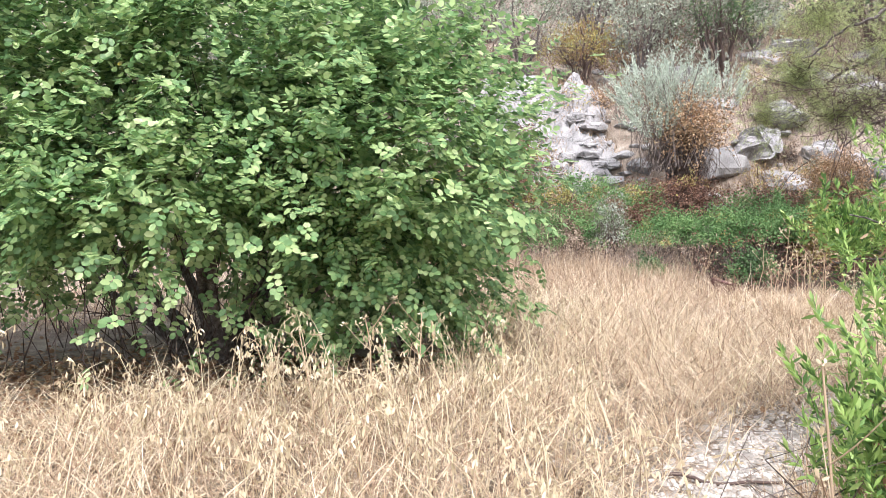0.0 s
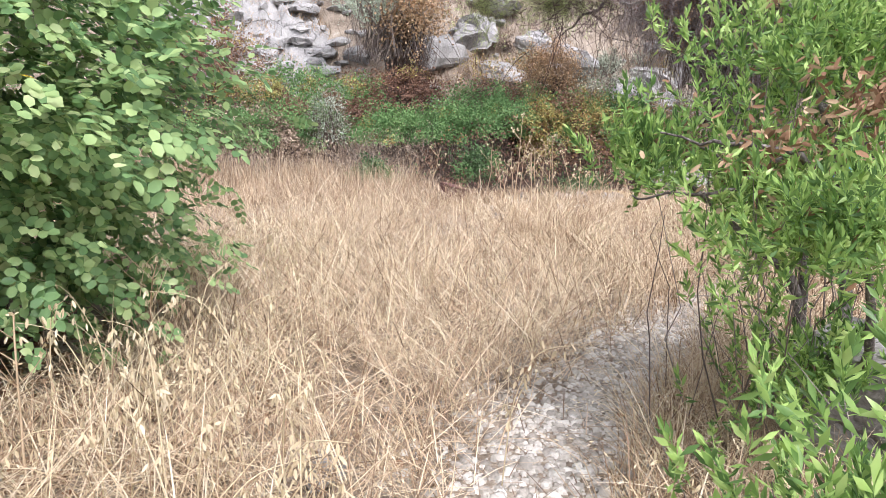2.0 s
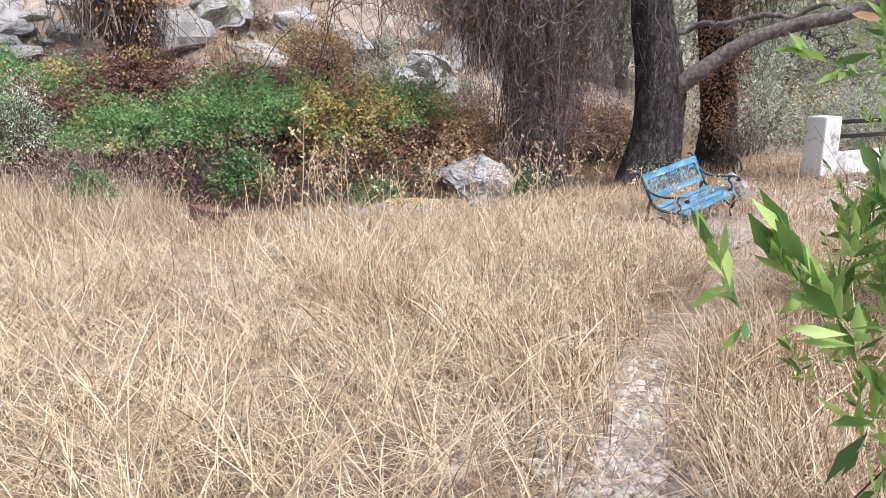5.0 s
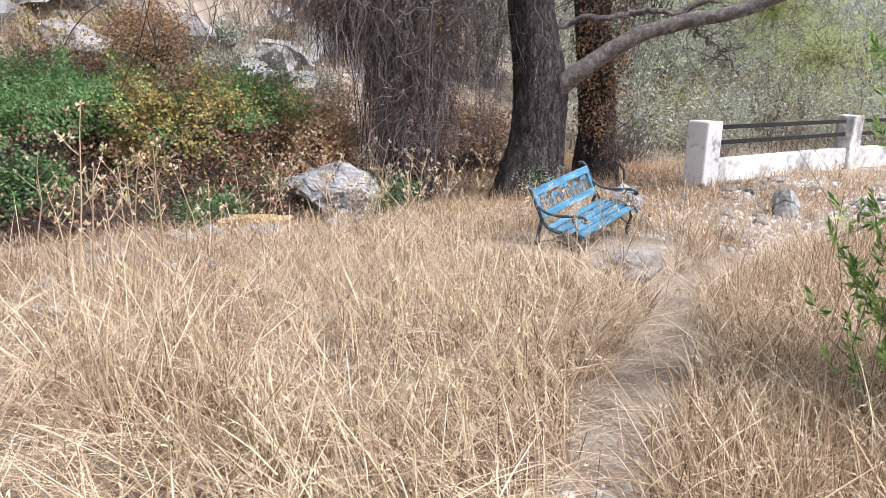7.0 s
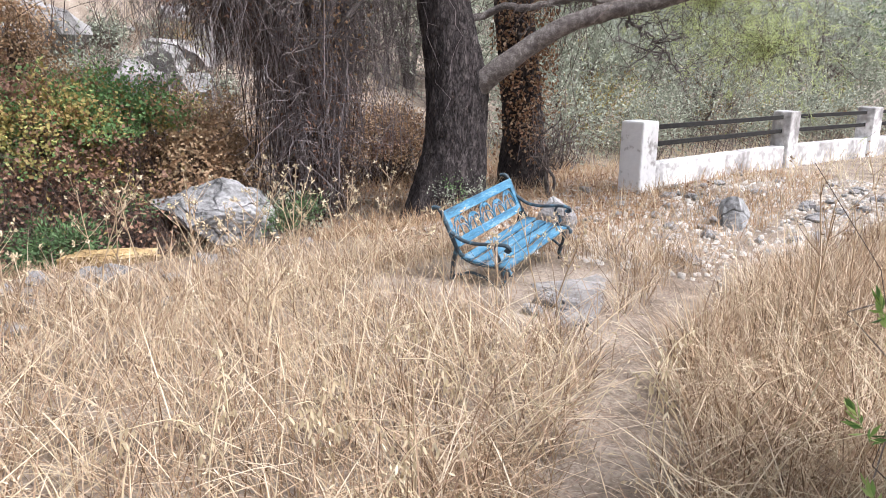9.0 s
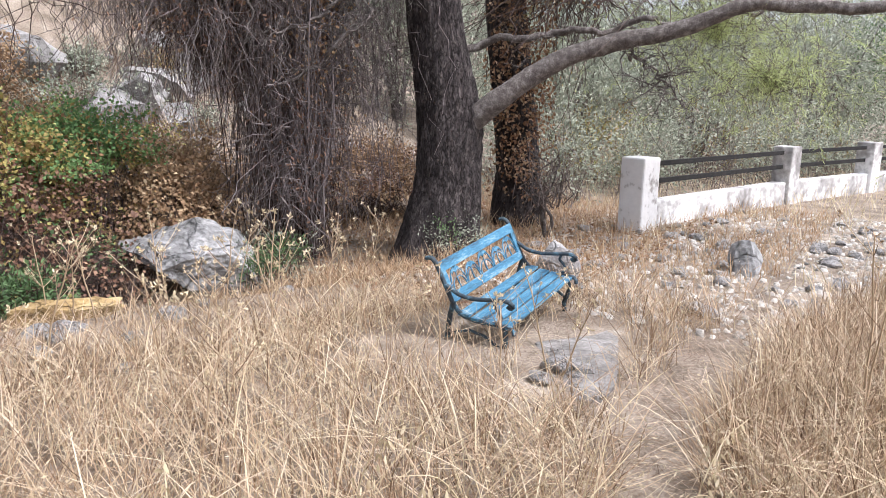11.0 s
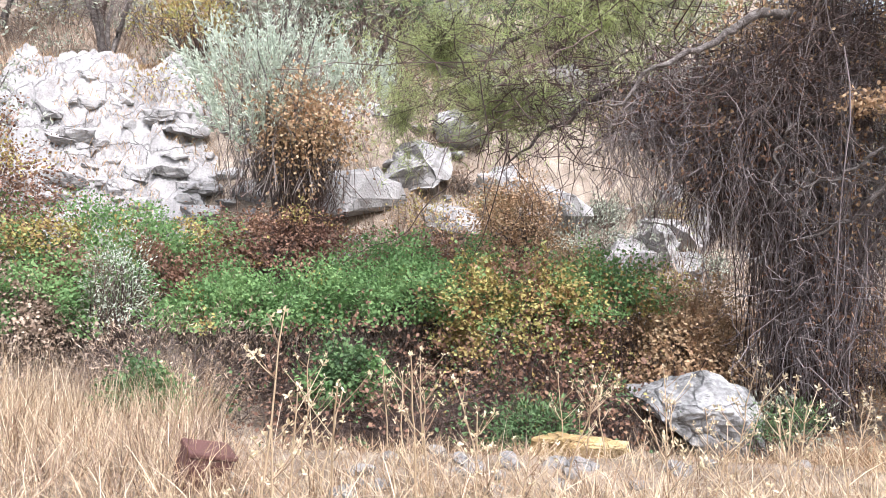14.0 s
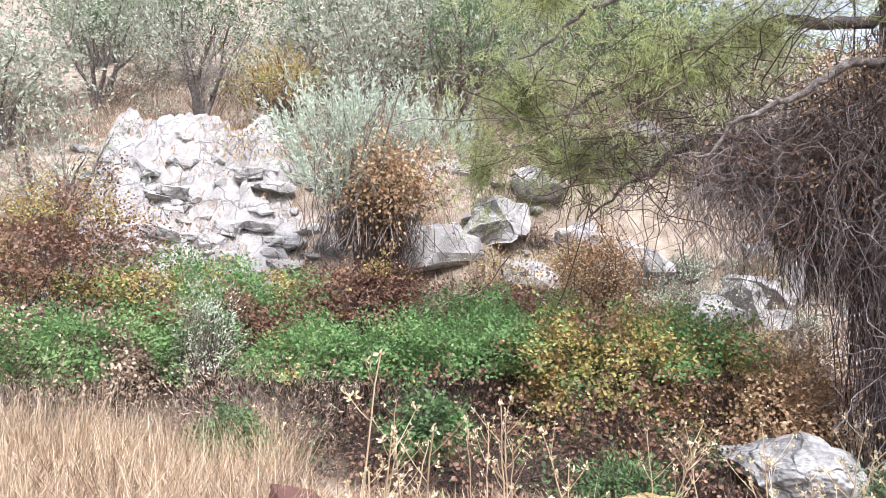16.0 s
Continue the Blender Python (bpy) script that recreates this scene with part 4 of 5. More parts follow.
def small_tree(name, at, height, spread, label, mat, n, leaf, seed, trunk=0.07, stems=5, bare=0.0, ntw=300, twig=TWIG, base_frac=0.35):
    """A many-stemmed small tree: tapered stems, twigs, open crown."""
    z = up_on(*at)
    ob = thing(name, (*at, z), label, "tree")
    r = np.random.default_rng(seed)
    for j in range(stems):
        a = 6.28 * j / stems + r.uniform(-0.4, 0.4)
        e = np.array([math.cos(a) * spread * 0.6, math.sin(a) * spread * 0.6, height * r.uniform(0.65, 0.95)])
        limb("stem", [(*r.normal(0, 0.05, 2), -0.15, trunk), (*(e * (0.3, 0.3, 0.4) + r.normal(0, 0.08, 3)), trunk * 0.6), (*(e * (0.7, 0.7, 0.75) + r.normal(0, 0.12, 3)), trunk * 0.3), (*e, 0.008)], BRANCH if twig is TWIG else TWIG_DARK, ob, seed=seed + j, k=18, sides=7, wobble=0.03)
    c = np.array([0, 0, height * (0.5 + base_frac / 2)])
    rad = np.array([spread, spread, height * (1 - base_frac) / 2])
    v, t = twigs(c, rad, ntw, (0, 0, height * 0.3), seed, thick=0.007, wob=0.12)
    tagged(put("twig_mass", fast_mesh("twig_mass", v, t), twig, ob), kind="stuff")
    p, d = crown(c, rad, int(n), 0.6, 0.45, 3.2, seed, -0.8)
    m = len(p)
    axis = d * 0.5 + np.array([0, 0, 0.5]) + r.normal(0, 0.6, (m, 3))
    chunks = [leaves(p + r.normal(0, 0.05, (m, 3)), axis + r.normal(0, 0.5, (m, 3)), r.normal(0, 1, (m, 3)), leaf[0] * r.uniform(0.7, 1.3, m), leaf[1], False) for _ in range(3)]
    v, t = joined(chunks)
    put("crown", fast_mesh("crown", v, t), mat, ob)
    return ob


olive = small_tree("olive_tree", (5.6, 18.9), 4.1, 1.25, "silvery olive tree wrapped in withered orange creeper", SILVER, 500, (0.07, 0.016), 801, 0.07, 6, base_frac=0.45, twig=TWIG)
ov = np.array([5.6, 18.9, up_on(5.6, 18.9)])
ch, r0 = [], np.random.default_rng(88)
for c, rad, n in [((4.95, 18.9, 3.55), (0.72, 0.65, 0.75), 150), ((5.75, 19.1, 3.8), (0.7, 0.6, 0.7), 110), ((6.85, 19.1, 3.75), (0.5, 0.5, 0.45), 60), ((5.2, 18.7, 2.9), (0.7, 0.5, 0.4), 50)]:
    for _ in range(n):
        o = unit(r0.normal(0, 1, 3)) * r0.uniform(0.3, 1) ** 0.5 * np.array(rad)
        s0 = np.array(c) + o - ov
        way = unit(o * (0.9, 0.9, 0.3) + np.array([0, 0, 0.55]) + r0.normal(0, 0.15, 3))
        m, reach = 34, r0.uniform(0.3, 0.75)
        u = r0.uniform(0, 1, (m, 1))
        p = s0 + u * reach * way + u ** 2 * np.array([0, 0, 0.1])
        ch.append(leaves(p, way * 0.8 + r0.normal(0, 0.45, (m, 3)), r0.normal(0, 1, (m, 3)), r0.uniform(0.075, 0.115, m), 0.022, False))
v, t = joined(ch)
tagged(put("shoot_foliage", fast_mesh("shoot_foliage", v, t), SILVER, olive, "upright silvery shoots"), kind="stuff")
p, d = crown((5.9, 18.4, 3.0), (0.78, 0.55, 0.72), 3600, 0.5, 0.7, 3.2, 802)
v, t = leaves(p, d + rng.normal(0, 0.8, d.shape), d + rng.normal(0, 0.6, d.shape) + (0, 0, 0.6), 0.06, 0.044)
put("creeper", fast_mesh("creeper", v - ov, t), ORANGE, olive, "withered orange-brown creeper")
v, t = twigs((6.0, 18.5, 2.3), (0.55, 0.45, 1.0), 320, (5.8, 18.7, ov[2]), 803, thick=0.006)
tagged(put("twig_mass", fast_mesh("twig_mass", v - ov, t), TWIG_DARK, olive), kind="stuff")

for i, (x, y, h, s, mat, n, lab) in enumerate([
        (0.3, 21.2, 3.4, 1.5, GREYGREEN, 1200, "bare grey tree with sparse leaves on the hillside"), (2.4, 24.6, 3.6, 1.9, GREYGREEN, 2200, "grey-green scrub tree above the outcrop"),
        (5.2, 27.5, 3.8, 1.9, GREYGREEN, 1600, "half-bare scrub tree on the hillside"), (-2.5, 23.5, 3.6, 2.0, GREYGREEN, 2200, "grey-green scrub tree on the hillside"), (-5.5, 21.5, 4.2, 2.3, DARKGREEN, 3000, "dark green scrub tree on the hillside"),
        (8.3, 23.2, 4.2, 1.4, DARKGREEN, 2600, "dark green shrub tree on the hillside"), (4.2, 24.2, 2.0, 1.2, YELLOWBROWN, 1800, "yellow-brown bush above the outcrop"), (7.0, 26.4, 2.6, 1.5, REDBROWN, 1600, "red-brown bush on the hillside"),
        (10.5, 27.5, 5.0, 2.4, GREYGREEN, 3400, "grey-green scrub tree on the hillside"), (-0.5, 27.5, 4.0, 2.2, GREYGREEN, 2400, "grey-green scrub tree on the hillside"), (14.0, 25.5, 5.0, 2.5, DARKGREEN, 3400, "dark green tree on the hillside"),
        (1.5, 30.5, 4.4, 2.4, DARKGREEN, 2800, "dark green scrub tree on the upper hillside"), (8.0, 32.0, 5.2, 2.7, GREYGREEN, 3000, "grey-green tree on the upper hillside"), (-5.5, 29.0, 4.6, 2.6, GREYGREEN, 2600, "grey-green tree on the upper hillside"),
        (14.5, 33.0, 5.6, 3.0, GREYGREEN, 3200, "grey-green tree on the upper hillside"), (4.8, 35.0, 5.4, 3.0, GREYGREEN, 3000, "grey-green tree on the upper hillside"), (19.0, 28.5, 6.0, 3.0, GREYGREEN, 3600, "grey-green tree on the hillside"), (-8.0, 16.5, 4.2, 2.3, DARKGREEN, 2800, "dark green tree behind the carob")]):
    far = h > 4.5 or y > 27
    small_tree("scrub_tree", (x, y), h, s, lab, mat, n * 0.5, (0.14, 0.06) if far else (0.1, 0.034), 820 + 7 * i, 0.07, 6, ntw=100, twig=TWIG if mat is GREYGREEN else TWIG_DARK, base_frac=0.2)
r1 = np.random.default_rng(5)
for i in range(46):
    x, y = r1.uniform(6.2, 18), r1.uniform(17, 26)
    s = r1.uniform(0.5, 1.5)
    rock("boulder", (x, y, up_on(x, y, -0.08 * s)), (s * 1.3, s, s * r1.uniform(0.5, 0.9)), "weathered pale limestone rock on the slope", 3000 + i, ROCK_PALE, r1.uniform(0, 360), r1.uniform(-12, 12), detail=3, group="hillside boulders", rough=0.2, square=0.65)
for i in range(24):
    x, y = r1.uniform(-9, 20), r1.uniform(23, 36)
    small_tree("scrub_tree", (x, y), r1.uniform(2.2, 4.4), r1.uniform(1.2, 2.2), ("grey twiggy scrub tree on the hillside", "dull green scrub tree on the hillside")[i % 2], (GREYGREEN, GREYGREEN, DARKGREEN)[i % 3], 750, (0.14, 0.058), 4000 + 9 * i, 0.06, 5, ntw=90, base_frac=0.12)
for i in range(22):
    x, y = r1.uniform(6.4, 14.5), r1.uniform(16.8, 21.0)
    s = r1.uniform(0.3, 0.55)
    shrub("dry_shrub", (x, y, up_on(x, y, s * 0.6)), (s * 1.2, s, s * 0.8), ("orange-brown bush among the boulders", "yellow-green bush among the boulders", "grey-green bush among the boulders")[i % 3], "shrub", [((ORANGE, YELLOWBROWN, GREYGREEN)[i % 3], 1.0)], 800, (0.05, 0.034), TWIG, 60, 6000 + i, group="hillside bushes")
for i in range(60):
    x, y = rng.uniform(-5, 17), rng.uniform(18.0, 30)
    s = rng.uniform(0.3, 0.85)
    shrub("dry_shrub", (x, y, up_on(x, y, s * 0.6)), (s, s, s * 0.8), "dry grey-brown bush on the rocky hillside", "shrub", [((STRAW_GREY, YELLOWBROWN, GREYGREEN, ORANGE)[i % 4], 1.0)], 380, (0.075, 0.034), TWIG, 70, 900 + i, group="hillside bushes")

# olive and pine trees beyond the wall
for i, (x, y, h, s, mat) in enumerate([(20.5, 14.5, 4.2, 2.2, GREYGREEN), (24.0, 12.5, 4.6, 2.4, GREYGREEN), (28.0, 10.5, 5.0, 2.6, GREYGREEN), (27.0, 16.5, 6.0, 3.0, GREYGREEN), (33.0, 8.0, 5.6, 2.8, DARKGREEN), (33.0, 14.0, 6.0, 3.2, GREYGREEN), (22.0, 19.0, 5.6, 2.8, GREYGREEN), (30.0, 21.0, 7.0, 3.4, GREYGREEN), (38.0, 11.0, 6.5, 3.4, GREYGREEN), (24.0, 24.0, 6.5, 3.2, GREYGREEN), (36.0, 3.0, 6.0, 3.0, DARKGREEN)]):
    small_tree("olive_tree", (x, y), h, s, "grey-green olive tree beyond the white wall", mat, 4200, (0.13, 0.042), 1000 + 9 * i, 0.07, 6, ntw=150, base_frac=0.0)
small_tree("scrub_tree", (21.7, 20.4), 8.0, 3.0, "tall grey-green tree behind the pines", GREYGREEN, 4200, (0.13, 0.042), 1150, 0.09, 6, ntw=150, base_frac=0.1)
for i in range(13):
    x, y = 16.8 + 1.05 * i, 12.9 - 0.42 * i + (1.8 if i % 2 else 0.0)
    h = (1.0, 1.3, 0.85)[i % 3]
    shrub("scrub_bush", (x, y, up_on(x, y, h * 0.75)), (h * 1.15, h, h), ("grey-green scrub bush beyond the white wall", "yellow-green scrub bush beyond the white wall")[i % 4 == 3], "shrub", [((YELLOWBROWN if i % 4 == 3 else GREYGREEN), 1.0)], 2400, (0.085, 0.03), TWIG, 90, 7000 + i, group="scrub beyond the wall")
small_tree("bare_sapling", (13.3, 11.25), 1.5, 0.45, "leafless crooked sapling beside the white post", STRAW_GREY, 60, (0.04, 0.015), 1200, 0.035, 3, ntw=50)

def side_twigs(lines, parent, origin, seed, per=16, reach=0.4):
    """Fine bare twigs along branches, as one dressing of a tree."""
    r = np.random.default_rng(seed)
    ch = []
    for pts in lines:
        line = smooth_line(pts, 40)
        k = r.integers(8, 40, per)
        d = unit(r.normal(0, 1, (per, 1, 3)) + np.array([0, 0, -0.15]))
        step = d * r.uniform(0.03, reach / 6, (per, 1, 1)) + r.normal(0, 0.02, (per, 8, 3))
        step[:, 0] = 0
        p = line[k, None, :3] + np.cumsum(step, 1)
        ch.append(ribbon_tubes(p, np.linspace(0.009, 0.003, 8)[None] * r.uniform(0.5, 1.3, (per, 1)), 4))
        for _ in range(3):
            q = p[:, 5][:, None] + np.cumsum(np.concatenate([np.zeros((per, 1, 3)), d * 0.035 + r.normal(0, 0.035, (per, 6, 3))], 1), 1)
            ch.append(ribbon_tubes(q, np.linspace(0.005, 0.002, 7)[None].repeat(per, 0), 3))
    v, t = joined(ch)
    return tagged(put("twig_mass", fast_mesh("twig_mass", v - np.asarray(origin), t), BRANCH, parent, "bare grey side twigs"), kind="stuff")


# ---- the pine with its hanging vines ----
def trunk(points, parent, sides=56, k=160):
    """A trunk with long plates of bark and furrows between them."""
    line = smooth_line(points, k, 0.006, 4)
    for _ in range(12):
        line[1:-1] = 0.25 * line[:-2] + 0.5 * line[1:-1] + 0.25 * line[2:]
    v, t = ribbon_tubes(line[None, :, :3], line[None, :, 3], sides)
    centre = np.repeat(line[:, :3], sides, 0)
    out = v - centre
    rad = np.linalg.norm(out, axis=1)
    f = np.array([noise.noise(Vector((o[0] / q * 3.2, o[1] / q * 3.2, c[2] * 2.2))) * 0.35 + min(abs(noise.noise(Vector((o[0] / q * 8, o[1] / q * 8, c[2] * 5 + 9)))), 0.25) * 1.2 for o, c, q in zip(out, v, rad + 1e-6)])
    v = centre + out * (1 + 0.19 * f)[:, None]
    return put("trunk", fast_mesh("trunk", v, t), BARK, parent)



PB = (11.65, 11.9)
pz = up_on(*PB)
pine = thing("pine_tree", (*PB, pz), "old pine with furrowed grey-brown bark and a low forking limb", "tree")


def off(pts, b=PB, z=None):
    z = pz if z is None else z
    return [(x - b[0], y - b[1], zz - z, w) for x, y, zz, w in pts]


trunk(off([(11.6, 11.88, -0.75, 0.56), (11.7, 11.87, -0.35, 0.46), (11.84, 11.85, 0.35, 0.38), (11.88, 11.87, 1.1, 0.37), (11.76, 12.0, 2.0, 0.31), (11.62, 12.04, 2.9, 0.29), (11.45, 12.0, 3.8, 0.27), (11.3, 12.1, 6.5, 0.2), (11.2, 12.2, 9.0, 0.08)]), pine)
limb("main_limb", off([(x, y, z, w * 0.78) for x, y, z, w in [(11.88, 11.7, 0.95, 0.2), (11.95, 11.45, 1.2, 0.18), (12.12, 11.13, 1.47, 0.155), (12.33, 10.71, 1.78, 0.14), (12.57, 10.14, 1.95, 0.125), (12.71, 9.74, 2.03, 0.12), (12.83, 9.32, 2.14, 0.11), (12.97, 8.83, 2.36, 0.1), (13.1, 8.46, 2.32, 0.09), (13.2, 7.8, 2.26, 0.075), (13.4, 6.8, 2.4, 0.05)]]), BRANCH, pine, sides=14, k=40, wobble=0.012)
PINE_BRANCHES = [
        [(11.9, 12.1, 1.85, 0.07), (12.34, 12.0, 1.93, 0.06), (12.83, 11.24, 2.05, 0.055), (13.2, 10.4, 2.22, 0.045), (13.5, 9.51, 2.25, 0.035), (13.9, 8.5, 2.5, 0.02)],
        [(11.6, 12.0, 3.5, 0.09), (13.38, 11.95, 3.49, 0.07), (13.79, 11.23, 3.3, 0.06), (14.14, 10.46, 3.07, 0.055), (14.38, 9.79, 2.95, 0.045), (14.6, 8.9, 2.9, 0.03)],
        [(11.6, 11.85, 3.3, 0.06), (11.44, 11.54, 3.12, 0.05), (11.19, 12.03, 2.68, 0.04), (10.93, 12.46, 2.13, 0.03), (10.6, 12.86, 1.68, 0.022), (10.33, 13.13, 1.45, 0.012)],
        [(11.3, 12.0, 2.75, 0.04), (10.9, 12.3, 2.5, 0.03), (10.4, 12.8, 2.1, 0.02), (10.0, 13.2, 1.95, 0.01)],
        [(11.9, 12.0, 2.4, 0.05), (12.5, 11.6, 2.75, 0.04), (13.1, 11.0, 3.1, 0.03), (13.5, 10.3, 3.6, 0.015)],
        [(12.5, 10.3, 1.95, 0.03), (12.8, 9.9, 1.8, 0.02), (13.1, 9.5, 1.3, 0.008)]]
for j, pts in enumerate(PINE_BRANCHES):
    limb("branch", off([(x, y, z, w * 0.8) for x, y, z, w in pts]), BRANCH, pine, sides=10, k=44, wobble=0.04, seed=j + 3, knots=0.1)
side_twigs(PINE_BRANCHES, pine, (*PB, pz), 91, 26, 0.5)

# second trunk, behind
BP = (14.25, 12.3)
bz = up_on(*BP)
pine2 = thing("pine_tree", (*BP, bz), "second pine trunk partly covered in withered creeper", "tree")
trunk(off([(14.2, 12.2, -0.8, 0.4), (14.3, 12.25, 0.4, 0.31), (14.24, 12.43, 1.9, 0.29), (14.07, 12.5, 3.1, 0.27), (13.88, 12.42, 4.2, 0.25), (13.6, 12.4, 8.5, 0.1)], BP, bz), pine2)
ib = np.array([*BP, bz])
p, d = crown((13.95, 12.05, 1.7), (0.5, 0.5, 1.9), 3600, 0.5, 0.4, 2.6, 1301)
p2, d2 = crown((13.75, 11.4, 2.95), (0.6, 0.7, 0.45), 1500, 0.8, 0.6, 2.6, 1302)
p = np.concatenate([p, p2])
v, t = leaves(p, rng.normal(0, 1, p.shape) + (0, 0, -0.5), rng.normal(0, 1, p.shape), 0.055, 0.035)
put("creeper", fast_mesh("creeper", v - ib, t), DEAD_LEAF, pine2)

# third trunk inside the curtain of vines
VB = (11.15, 13.75)
vz = up_on(*VB)
pine3 = thing("pine_tree", (*VB, vz), "pine trunk smothered by a curtain of dry hanging vines", "tree")
iv = np.array([*VB, vz])
trunk(off([(11.2, 13.8, -0.9, 0.36), (11.2, 13.8, 0.8, 0.3), (11.15, 13.85, 2.3, 0.27), (11.1, 13.9, 4.0, 0.24), (11.0, 14.0, 8.0, 0.1)], VB, vz), pine3)
limb("stub", off([(11.1, 13.6, 2.75, 0.1), (10.82, 13.1, 2.72, 0.1), (10.48, 13.4, 2.77, 0.085), (10.06, 13.73, 2.98, 0.06), (9.65, 14.06, 3.1, 0.05)], VB, vz), BRANCH, pine3, sides=10, k=24)
for j, pts in enumerate([
        [(11.1, 13.8, 3.3, 0.09), (9.65, 14.06, 3.15, 0.07), (9.3, 14.26, 3.14, 0.06), (8.98, 14.46, 3.16, 0.05), (8.61, 14.71, 2.95, 0.04), (8.24, 14.95, 2.65, 0.025), (7.82, 15.2, 2.22, 0.01)],
        [(11.1, 13.8, 3.9, 0.08), (9.9, 13.3, 3.8, 0.05), (8.9, 13.3, 3.3, 0.03), (8.2, 13.6, 2.7, 0.012)],
        [(11.0, 13.9, 4.6, 0.08), (9.6, 14.6, 4.5, 0.06), (8.3, 15.1, 4.0, 0.04), (7.2, 15.8, 3.4, 0.015)],
        [(11.0, 13.9, 5.2, 0.08), (9.3, 13.8, 5.2, 0.05), (7.8, 14.0, 4.6, 0.03), (6.7, 14.5, 3.9, 0.012)],
        [(10.4, 13.5, 3.0, 0.03), (10.1, 13.1, 2.6, 0.02), (9.8, 13.0, 2.0, 0.01)]]):
    limb("branch", off(pts, VB, vz), BRANCH, pine3, sides=8, k=34, wobble=0.04, seed=j + 33)


def hanging(n, top, spread, low, seed, thick, k=8, sway=0.05, gather=0.0):
    """Long dry vines hanging from a band of tops down to the height low."""
    r = np.random.default_rng(seed)
    a = np.asarray(top) + r.normal(0, 1, (n, 3)) * np.asarray(spread)
    end = a[:, 2] - (a[:, 2] - low) * r.uniform(0.25, 1.0, n)
    u = np.linspace(0, 1, k)
    p = np.repeat(a[:, None], k, 1)
    p[..., 2] = a[:, None, 2] + (end - a[:, 2])[:, None] * u
    w = r.normal(0, sway, (n, k, 3)) * (1, 1, 0.4)
    p += np.cumsum(w, 1)
    p[..., :2] += gather * u[None, :, None] ** 1.3 * (np.asarray(top)[:2] - a[:, None, :2])
    rad = thick * r.uniform(0.5, 1.6, (n, 1)) * np.linspace(1.1, 0.6, k)
    return ribbon_tubes(p, rad, 3)


ch = [hanging(1100, (11.0, 13.6, 3.3), (0.3, 0.3, 0.6), -0.7, 1, 0.0038, sway=0.085, gather=0.5),
      hanging(640, (10.2, 13.9, 3.1), (0.42, 0.3, 0.4), 1.0, 2, 0.0034, sway=0.095, gather=-0.2),
      hanging(250, (9.4, 14.2, 3.0), (0.38, 0.3, 0.25), 1.5, 3, 0.0032, sway=0.075),
      hanging(170, (11.5, 12.9, 2.5), (0.3, 0.35, 0.5), -0.3, 4, 0.0032, sway=0.07),
      hanging(14, (10.9, 13.2, 3.3), (0.55, 0.4, 0.4), -0.6, 5, 0.0065, sway=0.1)]
for j, (c, rad, n) in enumerate([((10.3, 13.9, 2.7), (1.0, 0.55, 0.8), 900), ((11.0, 13.6, 1.2), (0.55, 0.5, 1.3), 900), ((9.3, 14.3, 2.9), (0.7, 0.4, 0.45), 420), ((11.6, 12.9, 2.2), (0.5, 0.5, 1.0), 320)]):
    r = np.random.default_rng(60 + j)
    p0 = np.asarray(c) + r.normal(0, 0.55, (n, 3)) * np.asarray(rad)
    step = r.normal(0, 0.07, (n, 7, 3)) + r.normal(0, 0.06, (n, 1, 3)) + np.array([0, 0, -0.03])
    ch.append(ribbon_tubes(p0[:, None] + np.cumsum(step, 1), np.linspace(0.005, 0.0025, 7)[None] * r.uniform(0.5, 1.4, (n, 1)), 3))
v, t = joined(ch)
tagged(put("vine_curtain", fast_mesh("vine_curtain", v - iv, t), VINE, pine3, "grey-brown leafless hanging vines"), kind="stuff")
# inner strands take the dark twig colour: shade within the curtain, painted in
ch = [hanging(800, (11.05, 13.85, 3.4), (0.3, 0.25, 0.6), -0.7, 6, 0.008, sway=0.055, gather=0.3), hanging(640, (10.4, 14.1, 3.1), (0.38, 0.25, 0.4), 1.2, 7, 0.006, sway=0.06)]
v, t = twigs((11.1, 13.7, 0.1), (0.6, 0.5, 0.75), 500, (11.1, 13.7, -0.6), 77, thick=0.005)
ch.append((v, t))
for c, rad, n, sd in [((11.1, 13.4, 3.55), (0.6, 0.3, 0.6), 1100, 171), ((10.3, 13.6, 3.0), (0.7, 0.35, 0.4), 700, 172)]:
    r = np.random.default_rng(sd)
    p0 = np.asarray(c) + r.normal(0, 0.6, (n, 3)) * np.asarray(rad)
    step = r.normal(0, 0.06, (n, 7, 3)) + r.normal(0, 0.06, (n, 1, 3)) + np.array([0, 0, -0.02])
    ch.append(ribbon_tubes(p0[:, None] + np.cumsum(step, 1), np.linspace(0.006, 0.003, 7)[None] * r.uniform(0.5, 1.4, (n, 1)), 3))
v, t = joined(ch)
tagged(put("shaded_vines", fast_mesh("shaded_vines", v - iv, t), TWIG_DARK, pine3, "inner tangle of vines, coloured dark for the shade inside the curtain"), kind="stuff")
ch = []
for j, (c, rad, n) in enumerate([((10.6, 13.8, 3.7), (1.1, 0.6, 0.5), 2200), ((10.0, 14.0, 2.6), (0.8, 0.5, 0.7), 1500), ((11.0, 13.2, 2.2), (0.6, 0.5, 1.1), 900), ((10.9, 12.7, 2.85), (0.5, 0.45, 0.16), 800), ((11.6, 13.2, 3.6), (0.6, 0.4, 0.7), 1500)]):
    p, d = crown(c, rad, n, 0.7, 0.5, 2.6, 1400 + j)
    ch.append(leaves(p, rng.normal(0, 1, p.shape) + (0, 0, -0.8), rng.normal(0, 1, p.shape), 0.05, 0.034))
v, t = joined(ch)
tagged(put("withered_foliage", fast_mesh("withered_foliage", v - iv, t), ORANGE, pine3, "withered orange and yellow vine leaves"), kind="stuff")


